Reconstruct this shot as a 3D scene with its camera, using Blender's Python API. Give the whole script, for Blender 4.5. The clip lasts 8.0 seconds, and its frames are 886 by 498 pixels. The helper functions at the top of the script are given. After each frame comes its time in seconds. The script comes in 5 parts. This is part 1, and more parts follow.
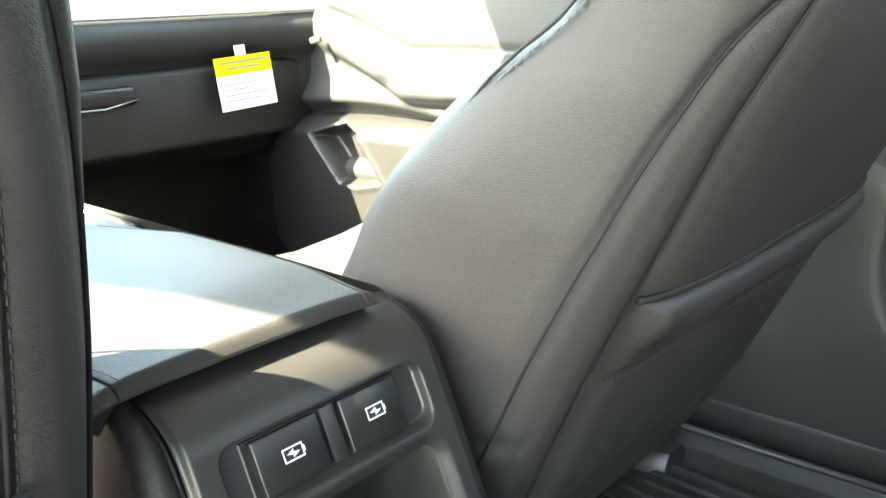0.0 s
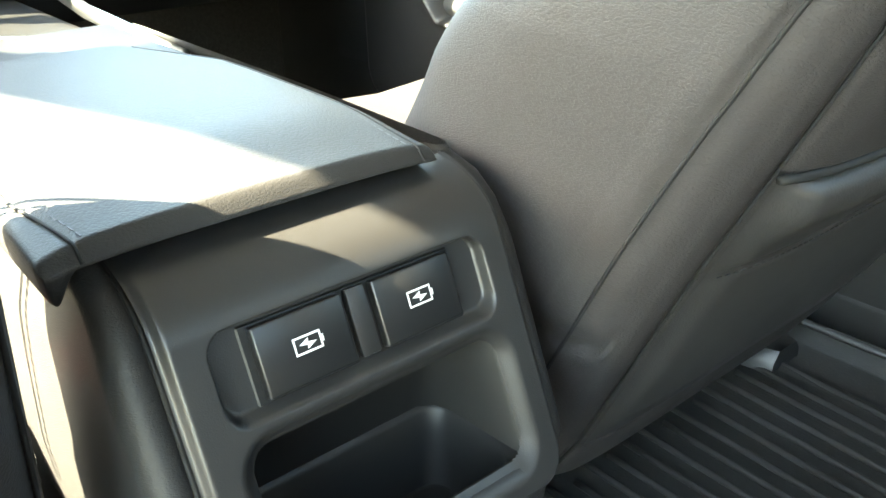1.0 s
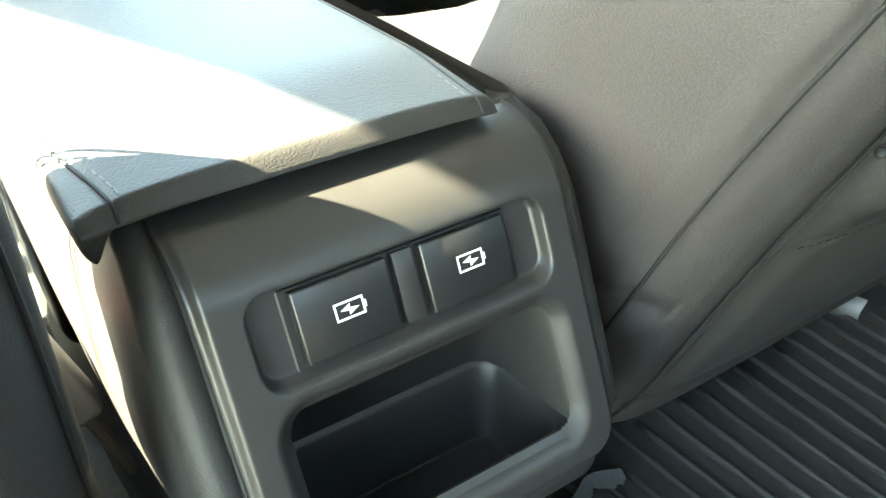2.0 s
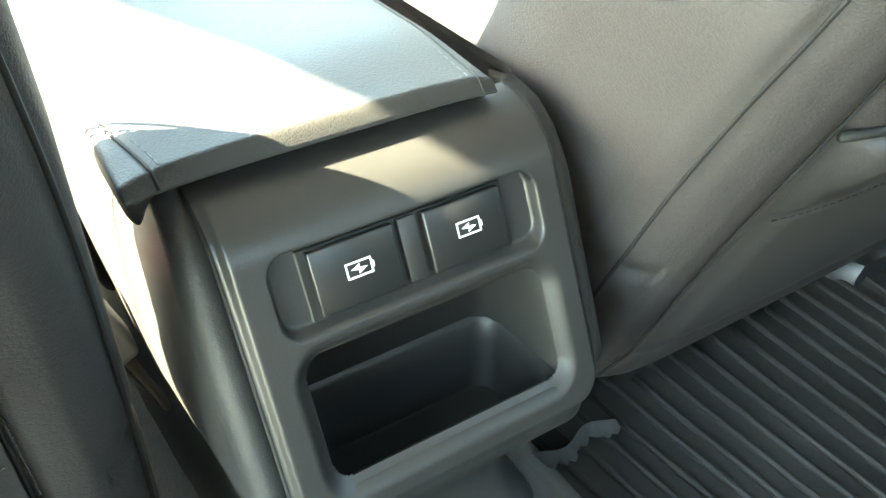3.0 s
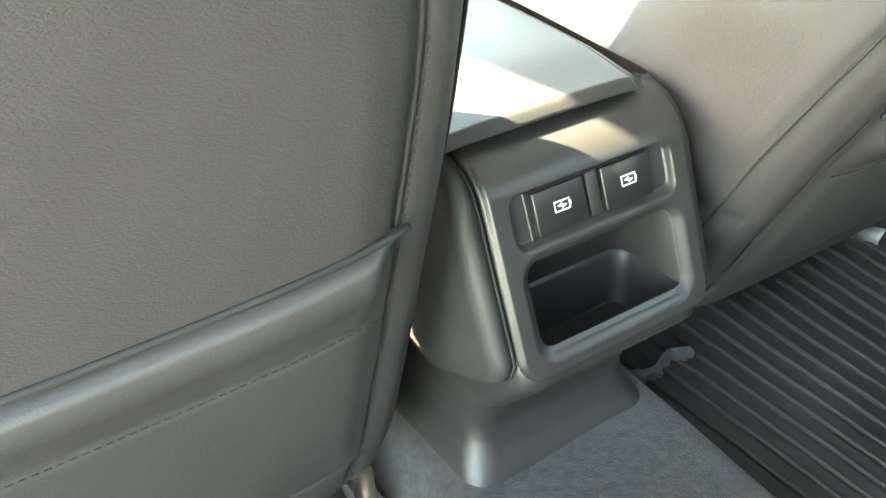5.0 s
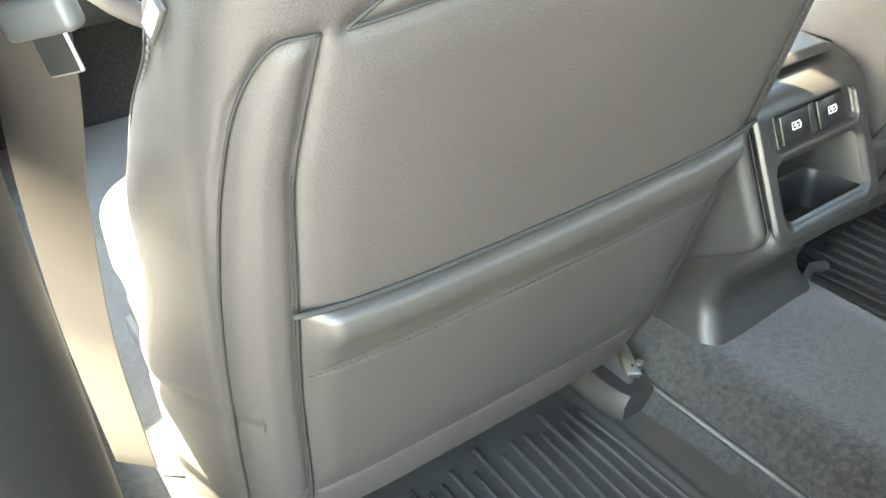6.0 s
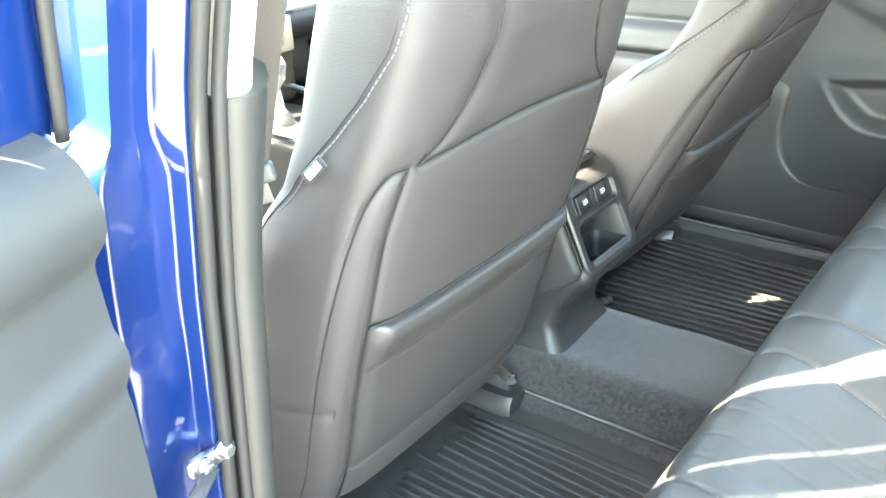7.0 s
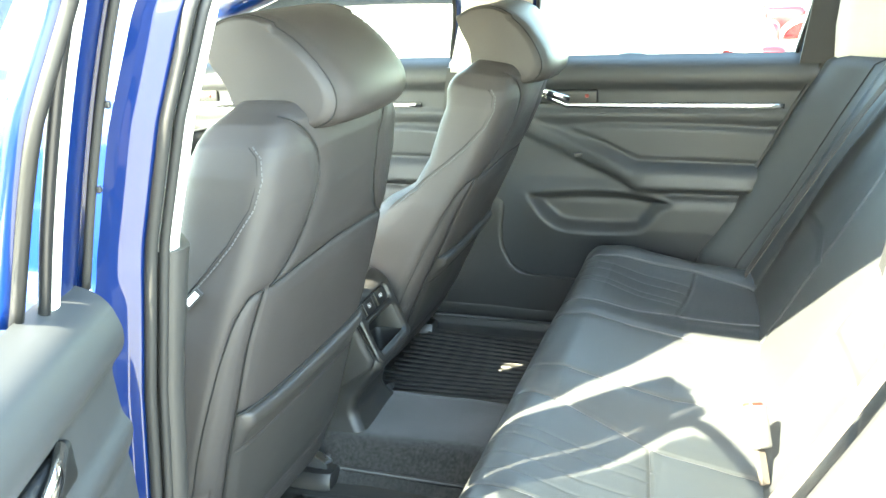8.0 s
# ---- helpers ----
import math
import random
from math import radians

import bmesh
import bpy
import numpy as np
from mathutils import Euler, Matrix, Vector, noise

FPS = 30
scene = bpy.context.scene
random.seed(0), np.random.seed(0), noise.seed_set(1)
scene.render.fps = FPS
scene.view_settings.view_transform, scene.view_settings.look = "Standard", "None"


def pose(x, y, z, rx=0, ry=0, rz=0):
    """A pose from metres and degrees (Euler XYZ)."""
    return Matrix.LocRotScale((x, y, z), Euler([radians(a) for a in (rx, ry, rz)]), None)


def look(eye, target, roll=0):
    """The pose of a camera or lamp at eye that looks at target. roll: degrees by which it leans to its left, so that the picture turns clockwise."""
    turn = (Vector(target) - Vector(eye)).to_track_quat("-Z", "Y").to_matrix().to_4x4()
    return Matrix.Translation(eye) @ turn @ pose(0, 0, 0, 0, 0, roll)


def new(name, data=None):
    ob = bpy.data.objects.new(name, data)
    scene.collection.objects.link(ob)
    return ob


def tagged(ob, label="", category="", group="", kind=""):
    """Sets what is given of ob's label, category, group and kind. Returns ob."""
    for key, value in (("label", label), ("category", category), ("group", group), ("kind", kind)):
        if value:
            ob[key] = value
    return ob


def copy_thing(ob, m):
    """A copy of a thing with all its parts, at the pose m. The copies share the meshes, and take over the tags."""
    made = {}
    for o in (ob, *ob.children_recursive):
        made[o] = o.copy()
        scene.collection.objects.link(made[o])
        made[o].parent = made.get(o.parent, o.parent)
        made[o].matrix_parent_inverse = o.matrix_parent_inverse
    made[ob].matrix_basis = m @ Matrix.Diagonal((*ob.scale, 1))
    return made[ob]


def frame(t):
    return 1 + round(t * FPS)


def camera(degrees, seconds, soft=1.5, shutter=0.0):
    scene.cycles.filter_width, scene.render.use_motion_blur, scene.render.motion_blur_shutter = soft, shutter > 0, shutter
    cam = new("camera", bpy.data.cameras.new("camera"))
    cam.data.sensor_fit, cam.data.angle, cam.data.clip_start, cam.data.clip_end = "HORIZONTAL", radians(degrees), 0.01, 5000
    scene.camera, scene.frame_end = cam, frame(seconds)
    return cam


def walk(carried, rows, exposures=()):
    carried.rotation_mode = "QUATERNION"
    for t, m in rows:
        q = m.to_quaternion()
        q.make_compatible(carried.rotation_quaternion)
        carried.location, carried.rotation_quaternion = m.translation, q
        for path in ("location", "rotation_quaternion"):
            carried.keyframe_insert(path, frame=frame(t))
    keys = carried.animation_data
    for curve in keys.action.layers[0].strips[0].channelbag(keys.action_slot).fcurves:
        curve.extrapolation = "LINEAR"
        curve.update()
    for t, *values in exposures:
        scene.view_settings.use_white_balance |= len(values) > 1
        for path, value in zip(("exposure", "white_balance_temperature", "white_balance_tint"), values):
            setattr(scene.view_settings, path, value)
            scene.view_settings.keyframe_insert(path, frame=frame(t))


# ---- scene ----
cam = camera(55.4, 8.0)
METRES, EYE, TILT, LEAN, TURN = 1.65, 0.55, -16.46, 2.45, -47.9
ROWS = [
    (0.0, 0.0, 0.0, 0.0, 0.0, 0.0, -0.0),
    (0.5, 0.0044, 0.0359, -0.0001, 5.55, -5.58, -1.5),
    (1.0, 0.0084, 0.065, -0.0023, 7.41, -10.11, -3.33),
    (1.5, 0.0145, 0.0814, 0.0072, 12.61, -14.53, -3.91),
    (2.0, 0.0126, 0.0809, 0.0109, 13.57, -17.33, -4.59),
    (3.5, 0.0303, 0.0436, 0.0272, 16.15, -21.28, -5.11),
    (4.0, 0.033, 0.0232, 0.031, 16.25, -21.4, -5.05),
    (5.5, -0.0653, -0.1512, 0.029, 15.08, -20.12, -4.25),
    (6.0, -0.1335, -0.274, 0.0144, 13.6, -18.26, -2.85),
    (6.5, -0.1942, -0.4029, 0.0121, 6.97, -14.33, -1.23),
    (7.0, -0.2281, -0.536, 0.0287, -3.71, -9.28, 1.79),
    (7.5, -0.2618, -0.6489, 0.0343, -14.05, -3.99, 4.6),
    (8.0, -0.3271, -0.7246, 0.0408, -21.9, -2.57, 7.04),
]
# The path: the base pose sets the car's axes (x to the passenger side, y ahead, z up from the rear floor).
walk(cam, [(t, pose(-0.246, -0.316, EYE, TILT, LEAN, TURN) @ pose(METRES * x, METRES * y, METRES * z, 90 + pitch, roll, yaw)) for t, x, y, z, yaw, pitch, roll in ROWS],
     exposures=[(0.0, 5.72, 8500, -2), (1.0, 5.77, 8450, -3), (1.5, 5.95, 8500, -5), (4.0, 6.35, 8600, -9), (5.5, 6.45, 9300, -1), (6.0, 6.4, 9200, 0), (6.5, 6.35, 8900, 1), (7.0, 6.5, 8200, 0), (7.5, 6.16, 7900, -3), (8.0, 5.68, 7700, -6)])

# ---- light: a clear day, the sun high on the driver's side, a little ahead ----
SUN_FROM = Vector((-1.0, 0.425, 0.0)).normalized()
SUN_HEIGHT = radians(41.2)
world = bpy.data.worlds.new("world")
scene.world = world
world.use_nodes = True
wn = world.node_tree
sky = wn.nodes.new("ShaderNodeTexSky")
sky.sky_type, sky.sun_disc = "NISHITA", False
sky.sun_elevation, sky.sun_rotation = SUN_HEIGHT, math.atan2(SUN_FROM.x, SUN_FROM.y)
wn.links.new(sky.outputs[0], wn.nodes["Background"].inputs[0])
wn.nodes["Background"].inputs[1].default_value = 0.14
sun_data = bpy.data.lights.new("sun", "SUN")
sun_data.energy, sun_data.angle, sun_data.color = 3.3, radians(0.5), (1.0, 0.95, 0.88)
sun = new("sun", sun_data)
sun_way = SUN_FROM * math.cos(SUN_HEIGHT) + Vector((0, 0, math.sin(SUN_HEIGHT)))
sun.matrix_world = look(sun_way * 30, (0, 0, 0))


# ---- materials ----
def material(name, colour, rough=0.5, metal=0.0, grain=0.0, scale=900.0, vary=0.0, vary_scale=8.0, creased=False, coat=0.0, depth=0.0006, spec=0.5, sheen=0.0, rough_vary=0.0):
    """A surface with its own grain (bump) and slow variation of colour and gloss."""
    m = bpy.data.materials.new(name)
    m.use_nodes = True
    nt = m.node_tree
    b = nt.nodes["Principled BSDF"]
    b.inputs["Base Color"].default_value = (*colour, 1)
    b.inputs["Roughness"].default_value = rough
    b.inputs["Metallic"].default_value = metal
    b.inputs["Specular IOR Level"].default_value = spec
    b.inputs["Coat Weight"].default_value = coat
    b.inputs["Coat Roughness"].default_value = 0.02
    b.inputs["Sheen Weight"].default_value = sheen
    co = nt.nodes.new("ShaderNodeTexCoord")
    if vary:
        n = nt.nodes.new("ShaderNodeTexNoise")
        n.inputs["Scale"].default_value, n.inputs["Detail"].default_value = vary_scale, 6
        nt.links.new(co.outputs["Object"], n.inputs["Vector"])
        ramp = nt.nodes.new("ShaderNodeMapRange")
        ramp.inputs["To Min"].default_value, ramp.inputs["To Max"].default_value = 1 - vary, 1 + vary
        nt.links.new(n.outputs["Fac"], ramp.inputs["Value"])
        mul = nt.nodes.new("ShaderNodeVectorMath")
        mul.operation = "SCALE"
        mul.inputs[0].default_value = colour
        nt.links.new(ramp.outputs[0], mul.inputs["Scale"])
        nt.links.new(mul.outputs[0], b.inputs["Base Color"])
        if rough_vary:
            rr = nt.nodes.new("ShaderNodeMapRange")
            rr.inputs["From Min"].default_value, rr.inputs["From Max"].default_value = 0.3, 0.7
            rr.inputs["To Min"].default_value, rr.inputs["To Max"].default_value = rough - rough_vary, rough + rough_vary
            nt.links.new(n.outputs["Fac"], rr.inputs["Value"])
            nt.links.new(rr.outputs[0], b.inputs["Roughness"])
    if grain:
        if creased:
            g = nt.nodes.new("ShaderNodeTexNoise")
            g.inputs["Detail"].default_value, g.inputs["Roughness"].default_value = 2.0, 0.55
            across = nt.nodes.new("ShaderNodeVectorMath")
            across.operation = "MULTIPLY"
            across.inputs[1].default_value = (0.75, 0.75, 1.5)
            nt.links.new(co.outputs["Object"], across.inputs[0])
            nt.links.new(across.outputs[0], g.inputs["Vector"])
            crease = nt.nodes.new("ShaderNodeMapRange")
            crease.interpolation_type = "SMOOTHSTEP"
            crease.inputs["From Min"].default_value, crease.inputs["From Max"].default_value = 0.36, 0.58
            nt.links.new(g.outputs["Fac"], crease.inputs["Value"])
            out = crease.outputs[0]
        else:
            g = nt.nodes.new("ShaderNodeTexNoise")
            g.inputs["Detail"].default_value = 3
            nt.links.new(co.outputs["Object"], g.inputs["Vector"])
            out = g.outputs["Fac"]
        g.inputs["Scale"].default_value = scale
        bump = nt.nodes.new("ShaderNodeBump")
        bump.inputs["Strength"].default_value, bump.inputs["Distance"].default_value = grain, depth
        nt.links.new(out, bump.inputs["Height"])
        nt.links.new(bump.outputs[0], b.inputs["Normal"])
    return m


LEATHER = material("black leather", (0.0355, 0.0318, 0.0315), 0.50, spec=0.30, grain=0.5, scale=820, vary=0.12, creased=True, rough_vary=0.05, depth=0.00022)
LEATHER_LID = material("armrest leather", (0.0255, 0.0245, 0.0242), 0.50, grain=0.4, scale=1000, vary=0.1, creased=True, depth=0.0002, spec=0.26)
VINYL = material("black vinyl", (0.0165, 0.0172, 0.0182), 0.56, grain=0.35, scale=900, vary=0.12, rough_vary=0.05, depth=0.0003, spec=0.38)
DOOR_VINYL = material("dark grey door vinyl", (0.0245, 0.0255, 0.0268), 0.54, grain=0.35, scale=900, vary=0.12, rough_vary=0.05, depth=0.0003, spec=0.4)
BENCH = material("bench leather", (0.034, 0.0355, 0.0365), 0.45, grain=0.35, scale=900, vary=0.1, creased=True, depth=0.0002, spec=0.44)
POCKET = material("soft pocket vinyl", (0.0300, 0.0280, 0.0272), 0.46, grain=0.3, scale=800, vary=0.12, rough_vary=0.05)
PLASTIC = material("moulded black plastic", (0.0190, 0.0183, 0.0182), 0.38, spec=0.42, grain=0.25, scale=1500, vary=0.08, rough_vary=0.04, depth=0.0003)
PLASTIC_GRAINED = material("grained black plastic", (0.017, 0.0165, 0.016), 0.46, grain=0.4, scale=900, vary=0.1, creased=True, depth=0.0002)
# for window channels; also colours shade into the handle recess and socket gaps
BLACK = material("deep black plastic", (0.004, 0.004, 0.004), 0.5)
TRAY = material("fine-grained dark plastic", (0.009, 0.009, 0.0092), 0.5, grain=0.3, scale=1300, vary=0.1, depth=0.0002, spec=0.35)
SOCKET = material("smooth black plastic", (0.010, 0.010, 0.0105), 0.34, vary=0.1, vary_scale=30)
THREAD = material("grey thread", (0.085, 0.085, 0.09), 0.7)
# near-black: dark thread, and the shade painted into seams and the pocket gap
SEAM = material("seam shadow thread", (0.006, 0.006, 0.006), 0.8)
CARPET = material("charcoal carpet", (0.0215, 0.021, 0.0207), 0.95, grain=0.7, scale=900, vary=1.3, vary_scale=150, depth=0.002, sheen=0.3, spec=0.1)
RUBBER = material("black rubber mat", (0.0225, 0.0218, 0.0205), 0.55, grain=0.4, scale=300, vary=0.4, vary_scale=11, rough_vary=0.12)
FELT = material("grey felt", (0.034, 0.035, 0.035), 0.9, grain=0.6, scale=500, vary=0.3, vary_scale=60)
SEAL = material("rubber seal", (0.018, 0.0175, 0.017), 0.6, spec=0.3, grain=0.3, scale=400, vary=0.1)
TRIM = material("grey plastic trim", (0.021, 0.0204, 0.0198), 0.52, grain=0.4, scale=900, vary=0.08, depth=0.0003, spec=0.4)
CREAM = material("light pillar trim", (0.62, 0.59, 0.53), 0.8, grain=0.5, scale=700, vary=0.04)
GREY = material("grey plastic", (0.065, 0.065, 0.067), 0.45, vary=0.05)
STEEL = material("bare steel", (0.55, 0.55, 0.56), 0.3, metal=1.0, grain=0.2, scale=200, vary=0.1)
STEEL_DARK = material("coated steel", (0.06, 0.06, 0.063), 0.5, metal=0.5, grain=0.2, scale=200, vary=0.15)
CHROME = material("satin chrome", (0.82, 0.82, 0.83), 0.12, metal=1.0)
SILVER = material("satin silver trim", (0.55, 0.56, 0.57), 0.28, metal=1.0, vary=0.05)
PAINT = material("blue metallic paint", (0.0014, 0.0112, 0.064), 0.30, metal=0.0, coat=0.9, spec=0.15, depth=0.0002)
BELT = material("woven belt", (0.045, 0.037, 0.031), 0.8, grain=0.8, scale=1200, vary=0.1)
WHITE = material("white printed card", (0.85, 0.85, 0.83), 0.5)
YELLOW = material("yellow printed card", (0.85, 0.62, 0.0), 0.5)
INK = material("grey ink", (0.25, 0.25, 0.26), 0.6)
MARK = material("white printed mark", (0.85, 0.85, 0.85), 0.5)
RED = material("red plastic", (0.16, 0.012, 0.008), 0.4)
LAMP_RED = material("red lamp glass", (0.16, 0.004, 0.006), 0.25)
ASPHALT = material("sunlit asphalt", (0.22, 0.213, 0.20), 0.9, grain=0.8, scale=120, vary=0.2, vary_scale=3, depth=0.004)
WHITE_PAINT = material("white car paint", (0.82, 0.82, 0.82), 0.25, coat=1.0)
DARK_GLASS = material("dark window", (0.02, 0.022, 0.025), 0.05)
TYRE = material("tyre rubber", (0.012, 0.012, 0.012), 0.8)

def sheer(name, colour, share):
    """Thin glass that lets light straight through and mirrors a small share."""
    m = bpy.data.materials.new(name)
    m.use_nodes = True
    nt = m.node_tree
    nt.nodes.remove(nt.nodes["Principled BSDF"])
    a, g, mixed = nt.nodes.new("ShaderNodeBsdfTransparent"), nt.nodes.new("ShaderNodeBsdfGlossy"), nt.nodes.new("ShaderNodeMixShader")
    a.inputs[0].default_value = (*colour, 1)
    g.inputs["Roughness"].default_value = 0.02
    mixed.inputs[0].default_value = share
    nt.links.new(a.outputs[0], mixed.inputs[1])
    nt.links.new(g.outputs[0], mixed.inputs[2])
    nt.links.new(mixed.outputs[0], nt.nodes["Material Output"].inputs["Surface"])
    return m


# only for the sheet added in the rear door window to shade the bench
SHADE_FILM = sheer("tinted side glass", (0.24, 0.26, 0.26), 0.06)
CLEAR = sheer("clear side glass", (0.93, 0.95, 0.94), 0.05)
SIDE_GLASS = sheer("light tinted side glass", (0.66, 0.72, 0.70), 0.05)
WINDSCREEN = sheer("windscreen glass", (0.84, 0.87, 0.85), 0.05)


# ---- building helpers ----
def thing(name, label, category, at=(0, 0, 0), group="", kind=""):
    e = new(name)
    e.location = at
    e.empty_display_size = 0.05
    return tagged(e, label, category, group, kind)


def mesh_of(name, verts, faces, mat, smooth=True, sharp=None):
    me = bpy.data.meshes.new(name)
    me.from_pydata([tuple(map(float, v)) for v in verts], [], faces)
    me.materials.append(mat)
    if smooth:
        me.shade_smooth()
        if sharp:
            me.set_sharp_from_angle(angle=radians(sharp))
    me.update()
    return me


def link(name, me, parent=None, label="", kind=""):
    ob = new(name, me)
    if parent is not None:
        ob.parent = parent
        chain, p = Vector((0, 0, 0)), parent
        while p is not None:
            chain += p.location
            p = p.parent
        ob.location = -chain
    return tagged(ob, label, kind=kind)


def part(name, bm, mat, parent=None, label="", smooth=True, sharp=35, kind=""):
    bmesh.ops.recalc_face_normals(bm, faces=bm.faces)
    me = bpy.data.meshes.new(name)
    bm.to_mesh(me)
    bm.free()
    me.materials.append(mat)
    if smooth:
        me.shade_smooth()
        me.set_sharp_from_angle(angle=radians(sharp))
    return link(name, me, parent, label, kind)


def rbox(lo, hi, r=0.004, seg=2, turn=None):
    """A box between two corners, its edges rounded."""
    bm = bmesh.new()
    bmesh.ops.create_cube(bm, size=1)
    lo, hi = Vector(lo), Vector(hi)
    size, mid = hi - lo, (lo + hi) / 2
    for v in bm.verts:
        v.co = Vector((v.co.x * size.x, v.co.y * size.y, v.co.z * size.z))
    if r:
        bmesh.ops.bevel(bm, geom=list(bm.edges), offset=min(r, 0.49 * min(size)), segments=seg, profile=0.5, affect="EDGES")
    m = Matrix.Translation(mid) @ (turn or Matrix())
    bm.transform(m)
    return bm


def skin(name, pts, mat, parent=None, label="", around=True, caps=True, sharp=None, kind=""):
    """A mesh over a grid of points: rows one after another, each row closed (around) or open."""
    p = np.asarray(pts, float)
    nv, nu = p.shape[:2]
    faces = []
    for j in range(nv - 1):
        for i in range(nu if around else nu - 1):
            k = (i + 1) % nu
            faces.append((j * nu + i, j * nu + k, (j + 1) * nu + k, (j + 1) * nu + i))
    if around and caps:
        faces.append(tuple(range(nu))[::-1])
        faces.append(tuple(range((nv - 1) * nu, nv * nu)))
    me = mesh_of(name, p.reshape(-1, 3), faces, mat, True, sharp)
    return link(name, me, parent, label, kind)


def tube(name, path, r, mat, parent=None, label="", n=8, closed=False, flat=None, caps=True, kind=""):
    """A tube (or, with flat = (a, b), an oval band) along a path of points."""
    path = [Vector(q) for q in path]
    rows = []
    side = None
    for i, q in enumerate(path):
        a = path[i - 1] if (i or closed) else q
        b = path[(i + 1) % len(path)] if (i + 1 < len(path) or closed) else q
        d = (b - a).normalized()
        if side is None:
            up = Vector((0, 0, 1)) if abs(d.z) < 0.9 else Vector((1, 0, 0))
            side = d.cross(up).normalized()
        side = (side - d * side.dot(d)).normalized()
        other = d.cross(side)
        ra, rb = flat if flat else (r, r)
        rows.append([q + side * (ra * math.cos(t)) + other * (rb * math.sin(t)) for t in np.linspace(0, 2 * math.pi, n, endpoint=False)])
    if closed:
        rows.append(rows[0])
    return skin(name, rows, mat, parent, label, caps=caps and not closed, kind=kind)


def lerp(table, z):
    t = np.asarray(table, float)
    return np.interp(z, t[:, 0], t[:, 1])


def spline(points, n):
    """n points along a smooth curve through the given ones."""
    p = np.asarray(points, float)
    q = np.vstack([2 * p[0] - p[1], p, 2 * p[-1] - p[-2]])
    out = []
    for s in np.linspace(0, len(p) - 1, n):
        i = min(int(s), len(p) - 2)
        t = s - i
        a, b, c, d = q[i:i + 4]
        out.append(0.5 * (2 * b + (c - a) * t + (2 * a - 5 * b + 4 * c - d) * t * t + (3 * b - 3 * c + d - a) * t ** 3))
    return np.array(out)


def rounded_rect(hx, hy, r, n=6, cx=0.0, cy=0.0):
    out = []
    for k, (sx, sy) in enumerate(((1, 1), (-1, 1), (-1, -1), (1, -1))):
        for a in np.linspace(k * 90, k * 90 + 90, n):
            out.append((cx + sx * (hx - r) + r * math.cos(radians(a)), cy + sy * (hy - r) + r * math.sin(radians(a))))
    return np.array(out)


def se(v, p):
    return np.sign(v) * np.abs(v) ** p


def away(points, line):
    """Distance of 2D points from a 2D polyline."""
    p = np.asarray(points)
    best = np.full(p.shape[:-1], 9.0)
    for a, b in zip(line[:-1], line[1:]):
        a, b = np.asarray(a, float), np.asarray(b, float)
        d = b - a
        t = np.clip(((p - a) @ d) / (d @ d), 0, 1)
        best = np.minimum(best, np.linalg.norm(p - a - t[..., None] * d, axis=-1))
    return best


def smooth01(x):
    x = np.clip(x, 0, 1)
    return x * x * (3 - 2 * x)


# ---- the place: ground, car floor, roof and pillars ----
def sheet(name, fx, fy, lo, hi, nx, ny, fz, mat, **kw):
    xs, ys = np.linspace(lo[0], hi[0], nx), np.linspace(lo[1], hi[1], ny)
    pts = [[(x, y, fz(x, y)) for x in xs] for y in ys]
    return skin(name, pts, mat, around=False, **kw)


ground = part("ground", rbox((-400, -400, -0.40), (400, 400, -0.32), 0), ASPHALT, label="pale sunlit asphalt of a car park", kind="structure")
tagged(ground, category="ground")


def floor_height(x, y):
    """Carpet: two footwells and the low tunnel between them."""
    t = smooth01((0.175 - abs(x)) / 0.085)
    return 0.004 + 0.082 * t + 0.004 * noise.noise(Vector((x * 9, y * 9, 0)))


floor = sheet("floor", 0, 0, (-0.74, -0.50), (0.74, 1.30), 90, 70, floor_height, CARPET, label="charcoal carpet over the car floor and low tunnel", kind="structure")
tagged(floor, category="floor")
part("underbody", rbox((-0.76, -1.2, -0.12), (0.76, 1.6, -0.02), 0.01), STEEL_DARK, floor)
tagged(part("wall_front", rbox((-0.76, 1.32, -0.1), (0.76, 1.36, 0.5), 0.01), CARPET, label="dark carpeted front bulkhead below the dashboard", kind="structure"), category="wall")

for sgn in (-1, 1):
    k = part("kick_panel_left" if sgn < 0 else "kick_panel_right", rbox((sgn * 0.735 - 0.03, 0.98, -0.1), (sgn * 0.735 + 0.03, 1.36, 0.66), 0.02, 3), PLASTIC_GRAINED, label="dark plastic kick panel beside the footwell", kind="structure")
    tagged(k, category="wall")

# roof with a pale headliner
roof = thing("ceiling", "pale fabric headliner under the car roof", "ceiling", (0, 0, 1.1), kind="structure")


def roof_pts(dz):
    rows = []
    for y in np.linspace(-1.05, 0.64, 18):
        w = lerp([(-1.05, 0.50), (-0.5, 0.57), (0.0, 0.59), (0.5, 0.56), (0.64, 0.55)], y)
        zc = lerp([(-1.05, 0.99), (-0.6, 1.060), (0.0, 1.085), (0.3, 1.062), (0.5, 1.01), (0.64, 0.965)], y)
        rows.append([(x * w, y, zc - 0.05 * abs(x) ** 3 + dz) for x in np.linspace(-1, 1, 24)])
    return rows


